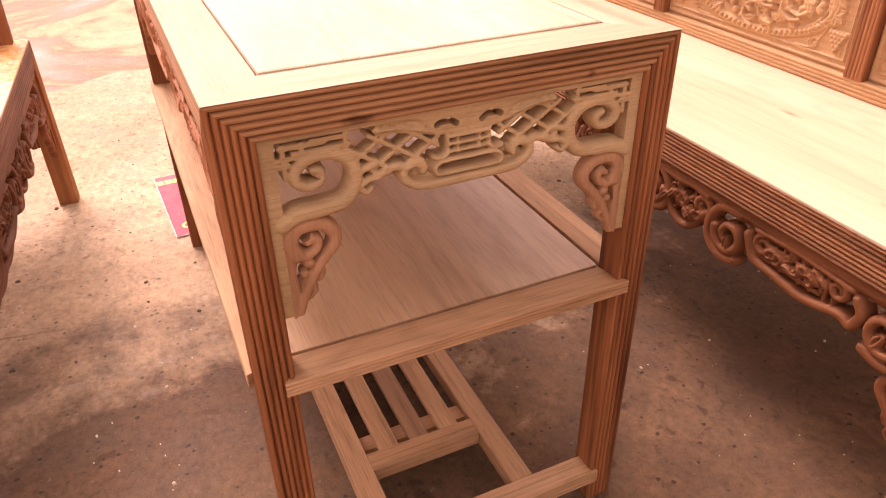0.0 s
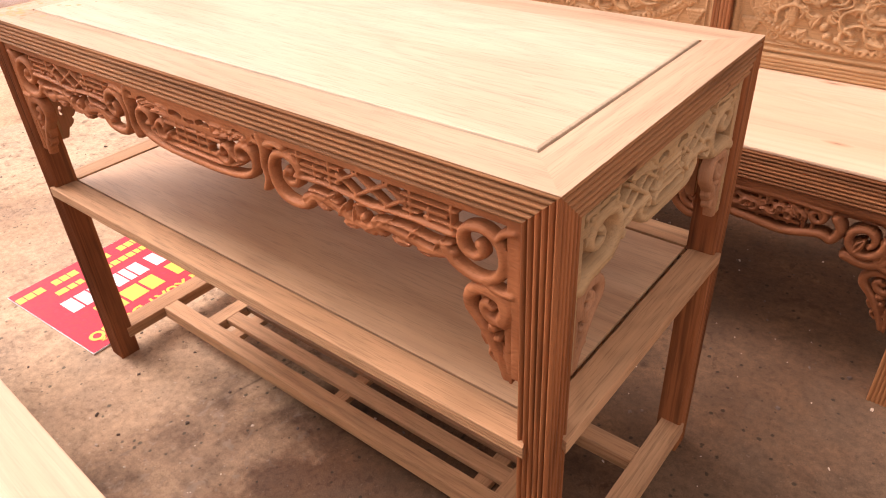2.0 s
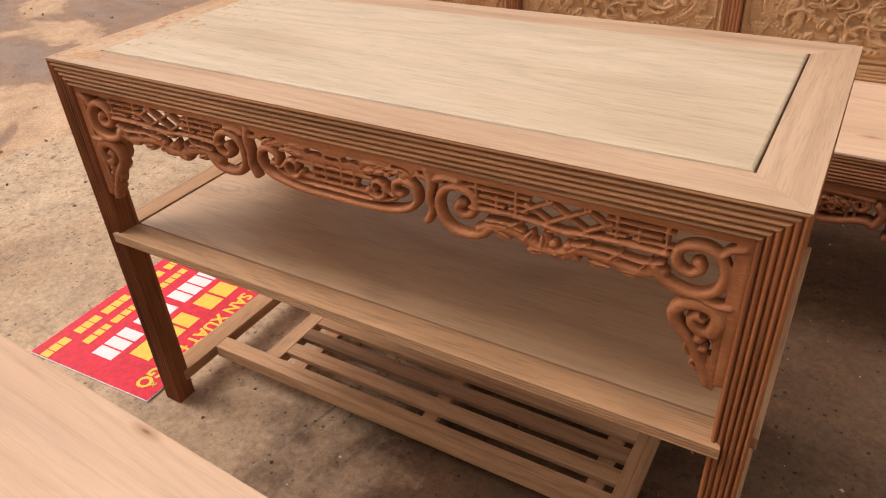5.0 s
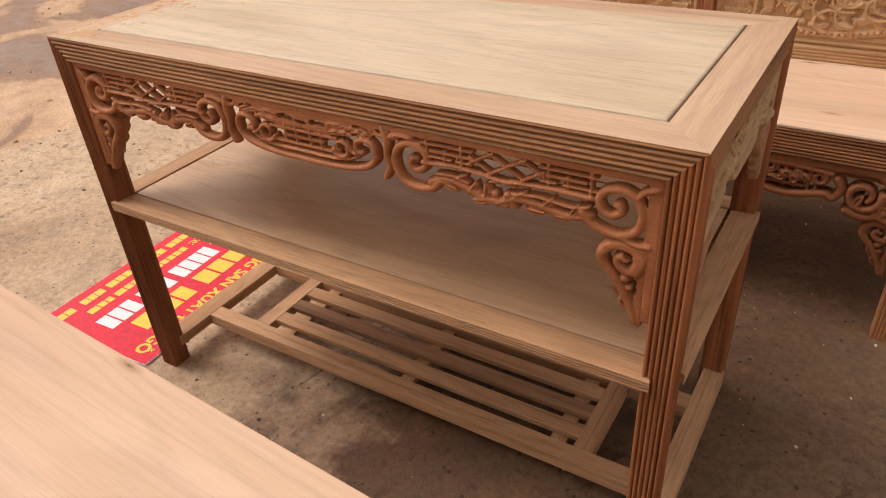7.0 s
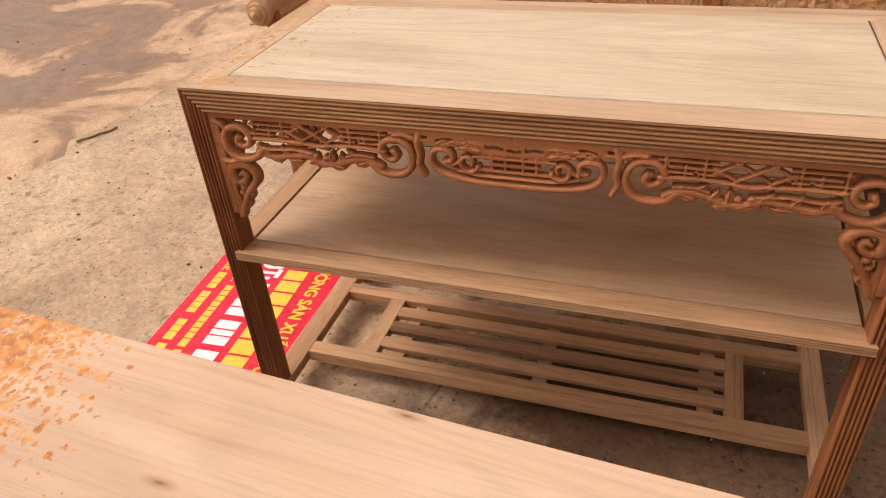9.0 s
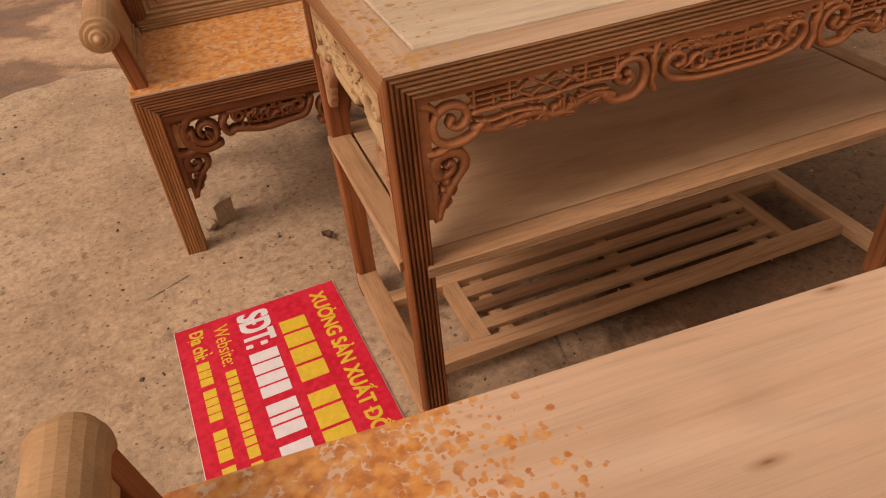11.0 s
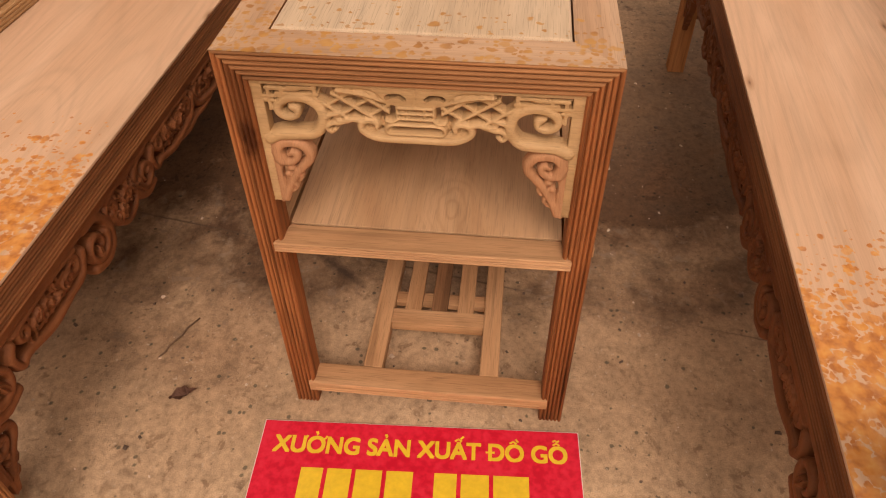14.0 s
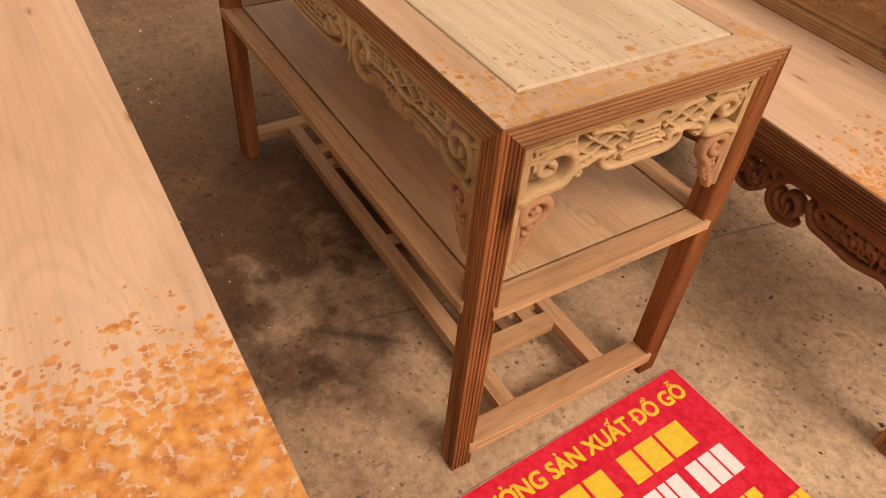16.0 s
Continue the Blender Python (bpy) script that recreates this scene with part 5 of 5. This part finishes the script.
RED = speckled_red()
YELLOW = plain("yellow_print", (0.78, 0.55, 0.04), 0.35, 0.1, 60.0)
WHITE = plain("white_print", (0.8, 0.78, 0.78), 0.35, 0.06, 60.0)


def lettering(body, size, width, bold):
    c = bpy.data.curves.new("lettering", "FONT")
    c.body, c.size = body, size
    ob = bpy.data.objects.new("lettering", c)
    scene.collection.objects.link(ob)
    dg = bpy.context.evaluated_depsgraph_get()
    me = bpy.data.meshes.new_from_object(ob.evaluated_get(dg))
    bpy.data.objects.remove(ob)
    xs = [v.co.x for v in me.vertices]
    k, x0 = width / (max(xs) - min(xs)), min(xs)
    for v in me.vertices:
        v.co.x = (v.co.x - x0) * k
    bm = bmesh.new()
    for i, (dx, dy) in enumerate(((0, 0), (bold, 0), (0, bold), (bold, bold), (bold / 2, bold / 2)) if bold else ((0, 0),)):
        n0 = len(bm.verts)
        bm.from_mesh(me)
        bm.verts.ensure_lookup_table()
        for v in bm.verts[n0:]:
            v.co += Vector((dx, dy, 0.00008 * i))
    bm.to_mesh(me)
    bm.free()
    return me


def advance(body, size):
    """How far a run of letters reaches."""
    c = bpy.data.curves.new("run", "FONT")
    c.body, c.size = body, size
    ob = bpy.data.objects.new("run", c)
    scene.collection.objects.link(ob)
    me = bpy.data.meshes.new_from_object(ob.evaluated_get(bpy.context.evaluated_depsgraph_get()))
    xs = [v.co.x for v in me.vertices]
    bpy.data.objects.remove(ob)
    bpy.data.meshes.remove(me)
    return max(xs)


def build_sign():
    ax, ay = 1.23, -0.583
    ang = math.degrees(math.atan2(0.612, -0.031))
    s = thing("printed_sign", "red printed advertising board lying flat on the floor", "sign", pose(ax, ay, 0.001, 0, 0, ang))
    bm = box(0, 0.616, -0.4, 0, 0, 0.005, 0.0008)
    part("board", bm, RED, s)
    edge = part("board_edge", box(-0.0012, 0.6172, -0.4012, 0.0012, 0.0006, 0.0042, 0.0004), WHITE, s, "pale foam edge of the board")

    def write(body, x, y, size, width, mat, bold=0.0):
        base = "".join({"Ư": "U", "Ở": "O", "Ả": "A", "Ấ": "A", "Đ": "D", "Ồ": "O", "Ỗ": "O", "ị": "i", "ỉ": "i"}.get(ch, ch) for ch in body)
        me = lettering(base, size, width, bold)
        me.materials.clear()
        me.materials.append(mat)
        link_part("lettering", me, s, "", pose(x, y, 0.0056))
        whole = advance(base, size)
        cap, th = size * 0.7, max(0.0011, bold * 0.7)

        for i, ch in enumerate(body):
            if ch == base[i]:
                continue
            c = Pen()

            def line(*pts):
                c.stroke(pts, th, 0.0002)

            a = advance(base[: i + 1], size)
            w = advance(base[i], size)
            k = width / whole
            x1, m, q = a * k, (a - w / 2) * k, size * 0.1
            hat = cap + q * 0.7
            if ch in "Đ":
                line((x1 - w * k - q * 0.3, cap * 0.5), (m, cap * 0.5))
            if ch in "ƯỞ":
                line((x1 - q * 0.5, cap * 0.86), (x1 + q * 0.5, cap * 0.95), (x1 + q * 0.6, cap + q * 0.6))
            if ch in "ẤỒỖ":
                line((m - q * 1.3, hat), (m, hat + q * 0.9), (m + q * 1.3, hat))
            if ch in "Ấ":
                line((m + q * 0.9, hat + q), (m + q * 2.0, hat + q * 2.2))
            if ch in "Ồ":
                line((m + q * 2.0, hat + q * 0.7), (m + q * 0.9, hat + q * 2.0))
            if ch in "Ỗ":
                line((m - q * 1.3, hat + q * 1.6), (m - q * 0.5, hat + q * 2.1), (m + q * 0.4, hat + q * 1.6), (m + q * 1.2, hat + q * 2.1))
            if ch in "ỞẢỉ":
                line((m - q * 0.5, hat + q * 1.2), (m + q * 0.4, hat + q * 1.4), (m + q * 0.5, hat + q * 0.7), (m, hat + q * 0.2))
            if ch in "ị":
                line((m - q * 0.3, -q * 1.2), (m + q * 0.3, -q * 1.2))
            link_part("accent", c.mesh("accent", mat), s, "", pose(x, y, 0.0061))

    def bars(x, y, h, widths, gap, mat):
        for w in widths:
            if w > 0:
                part("printed_bar", box(x, x + w, y, y + h, 0.0051, 0.0056, 0.0), mat, s)
            x += abs(w) + gap

    write("XƯỞNG SẢN XUẤT ĐỒ GỖ", 0.026, -0.069, 0.05, 0.564, YELLOW, 0.0028)
    bars(0.09, -0.163, 0.064, (0.042, 0.046, 0.05, 0.05, -0.024, 0.042, 0.052, 0.066), 0.008, YELLOW)
    write("SĐT:", 0.018, -0.252, 0.1, 0.12, WHITE, 0.006)
    bars(0.163, -0.252, 0.066, (0.032, 0.032, 0.032, 0.032, -0.012, 0.032, 0.02, 0.032, -0.012, 0.032, 0.032, 0.032), 0.0055, WHITE)
    write("Website:", 0.03, -0.312, 0.05, 0.14, YELLOW)
    bars(0.19, -0.312, 0.024, (0.02, 0.02, 0.02, 0.02, 0.014, 0.02, 0.02, 0.02, 0.014, 0.02, 0.03, -0.004, 0.018, 0.02, 0.03), 0.004, YELLOW)
    write("Địa chỉ:", 0.022, -0.368, 0.045, 0.1, YELLOW, 0.002)
    bars(0.135, -0.368, 0.028, (0.024, 0.022, 0.022, -0.01, 0.024, 0.02, 0.02, 0.02, -0.024, 0.024, 0.022, 0.03, -0.01, 0.024, 0.02, 0.02, -0.02, 0.024, 0.022, 0.02), 0.003, YELLOW)
    return s


build_sign()


# ---- loose things on the floor ----
def tube(pts, r, name, material, label, category, seg=10):
    bm = bmesh.new()
    loops = []
    for i, p in enumerate(pts):
        p = Vector(p)
        t = (Vector(pts[min(i + 1, len(pts) - 1)]) - Vector(pts[max(i - 1, 0)])).normalized()
        side = t.cross(Vector((0, 0, 1))).normalized()
        up = side.cross(t)
        loops.append([bm.verts.new(p + (side * math.cos(2 * math.pi * s / seg) + up * math.sin(2 * math.pi * s / seg)) * r) for s in range(seg)])
    for a, b in zip(loops, loops[1:]):
        for s in range(seg):
            f = bm.faces.new((a[s], a[(s + 1) % seg], b[(s + 1) % seg], b[s]))
            f.smooth = True
    bm.faces.new(loops[0][::-1])
    bm.faces.new(loops[-1])
    return solo(name, bm, material, label, category)


HOSE = plain("red_rubber", (0.22, 0.02, 0.025), 0.4, 0.2, 30.0)
hose_pts = [(-0.82 - 1.7 * max(0.0, -y) ** 1.5 - 0.5 * max(0.0, y - 0.3) ** 1.6, y, 0.009) for y in np.linspace(-0.9, 2.0, 70)]
tube(hose_pts, 0.009, "air_hose", HOSE, "dark red rubber hose lying on the floor", "hose")
STICK = plain("dry_bark", (0.26, 0.17, 0.1), 0.85, 0.4, 60.0)
tube([(2.7 - 0.012 * i + 0.004 * math.sin(i), -1.08 - 0.022 * i, 0.006 + 0.002 * math.sin(i * 2)) for i in range(8)], 0.005, "dry_stick", STICK, "thin dry stick on the concrete", "stick", 7)
SPLINTER = plain("grey_splinter", (0.17, 0.105, 0.06), 0.85, 0.3, 60.0)
tube([(1.1 - 0.0165 * i, -0.86 + 0.0068 * i + 0.003 * math.sin(i * 2.1), 0.004) for i in range(8)], 0.0022, "wood_splinter", SPLINTER, "thin crooked twig lying on the concrete", "stick", 6)


def rubble(name, size, material, label, category, m, seed):
    rnd = random.Random(seed)
    bm = bmesh.new()
    bmesh.ops.create_icosphere(bm, subdivisions=2, radius=1.0)
    for v in bm.verts:
        k = 0.8 + 0.35 * noise.noise(v.co * 1.3 + Vector((seed, 0, 0)))
        v.co = Vector((max(-0.8, min(0.8, v.co.x * k)) * size[0], max(-0.75, min(0.75, v.co.y * k)) * size[1], max(-0.7, min(0.7, v.co.z * k)) * size[2] + size[2] * 0.7))
    return solo(name, bm, material, label, category, m)


STONE = plain("pale_mortar", (0.42, 0.31, 0.2), 0.9, 0.25, 20.0)
rubble("mortar_lump", (0.026, 0.03, 0.022), STONE, "small pale lump of broken mortar behind a bench leg", "rubble", pose(1.487, -0.975, 0, 0, 0, 20), 2)


def broken_block(m):
    bm = box(-0.03, 0.03, -0.022, 0.022, 0.0, 0.075, 0.0)
    bmesh.ops.subdivide_edges(bm, edges=bm.edges[:], cuts=3, use_grid_fill=True)
    for v in bm.verts:
        k = noise.noise(v.co * 45) * 0.0045
        if v.co.z > 0.001:
            v.co += Vector((k, noise.noise(v.co * 38 + Vector((3, 0, 0))) * 0.004, k * 0.8 - 0.25 * max(0.0, v.co.x) * (v.co.z / 0.075)))
    return solo("mortar_block", bm, STONE, "broken pale block of mortar standing behind a bench leg", "rubble", m)


broken_block(pose(1.45, -1.005, 0, 0, 0, 28))


def dry_leaf(m, seed, label):
    bm = bmesh.new()
    rnd = random.Random(seed)
    rows = []
    for i in range(9):
        f = i / 8
        w = 0.013 * math.sin(math.pi * min(1, 0.06 + f * 0.94)) * (1 + 0.35 * math.sin(i * 2.7 + seed))
        rows.append([bm.verts.new((w * s, -0.028 + 0.056 * f, 0.003 + 0.009 * abs(s) + 0.004 * math.sin(i + s * 2) + 0.004)) for s in (-1, -0.5, 0, 0.5, 1)])
    for a, b in zip(rows, rows[1:]):
        for i in range(4):
            bm.faces.new((a[i], a[i + 1], b[i + 1], b[i]))
    bmesh.ops.solidify(bm, geom=bm.faces[:], thickness=0.0012)
    return solo("dry_leaf", bm, LEAF, label, "leaf", m, "dry leaves")


LEAF = plain("brown_leaf", (0.2, 0.1, 0.065), 0.7, 0.35, 50.0)
dry_leaf(pose(1.19, -0.77, 0, 0, 0, 30), 1, "curled dark brown dry leaf on the concrete")
dry_leaf(pose(2.6, -2.22, 0, 0, 0, -40), 2, "dark reddish dry leaf at the floor's broken edge")


def scatter(name, count, area, sizes, material, label, category, seed, z=0.0, flat=0.4):
    rnd = random.Random(seed)
    verts, faces = [], []
    for _ in range(count):
        x, y = rnd.uniform(area[0], area[1]), rnd.uniform(area[2], area[3])
        s = sizes[0] + (sizes[1] - sizes[0]) * rnd.random() ** 4
        a, st = rnd.uniform(0, math.pi), rnd.uniform(0.4, 1.0)
        base = len(verts)
        for sx, sy, sz in ((-1, -1, 0), (1, -1, 0), (1, 1, 0), (-1, 1, 0), (-0.6, -0.7, 1), (0.8, -0.5, 1), (0.5, 0.7, 1), (-0.8, 0.5, 1)):
            px, py = sx * s * rnd.uniform(0.7, 1.2), sy * s * st * rnd.uniform(0.7, 1.2)
            verts.append((x + px * math.cos(a) - py * math.sin(a), y + px * math.sin(a) + py * math.cos(a), z + sz * s * flat * 2))
        faces += [tuple(base + i for i in q) for q in ((3, 2, 1, 0), (4, 5, 6, 7), (0, 1, 5, 4), (1, 2, 6, 5), (2, 3, 7, 6), (3, 0, 4, 7))]
    me = bpy.data.meshes.new(name)
    me.from_pydata(verts, [], faces)
    me.materials.append(material)
    return tagged(new(name, me), label, category, kind="stuff")


CHIP = plain("pale_chips", (0.6, 0.48, 0.36), 0.8, 0.3, 8.0)
GRIT = plain("dark_grit", (0.13, 0.09, 0.065), 0.9, 0.4, 8.0)
PEBBLE = plain("tan_pebbles", (0.36, 0.25, 0.16), 0.9, 0.35, 8.0)
scatter("wood_chips", 900, (-1.6, 2.7, -2.2, 2.0), (0.0012, 0.0055), CHIP, "pale wood chips and shavings strewn over the floor", "debris", 21)
scatter("floor_grit", 1600, (-1.6, 2.7, -2.2, 2.0), (0.001, 0.006), GRIT, "dark grit and crumbs on the floor", "debris", 22)
scatter("yard_stones", 900, (2.2, 6.5, -5.0, 2.0), (0.003, 0.016), PEBBLE, "small tan stones lying in the yard", "debris", 23, -0.022)
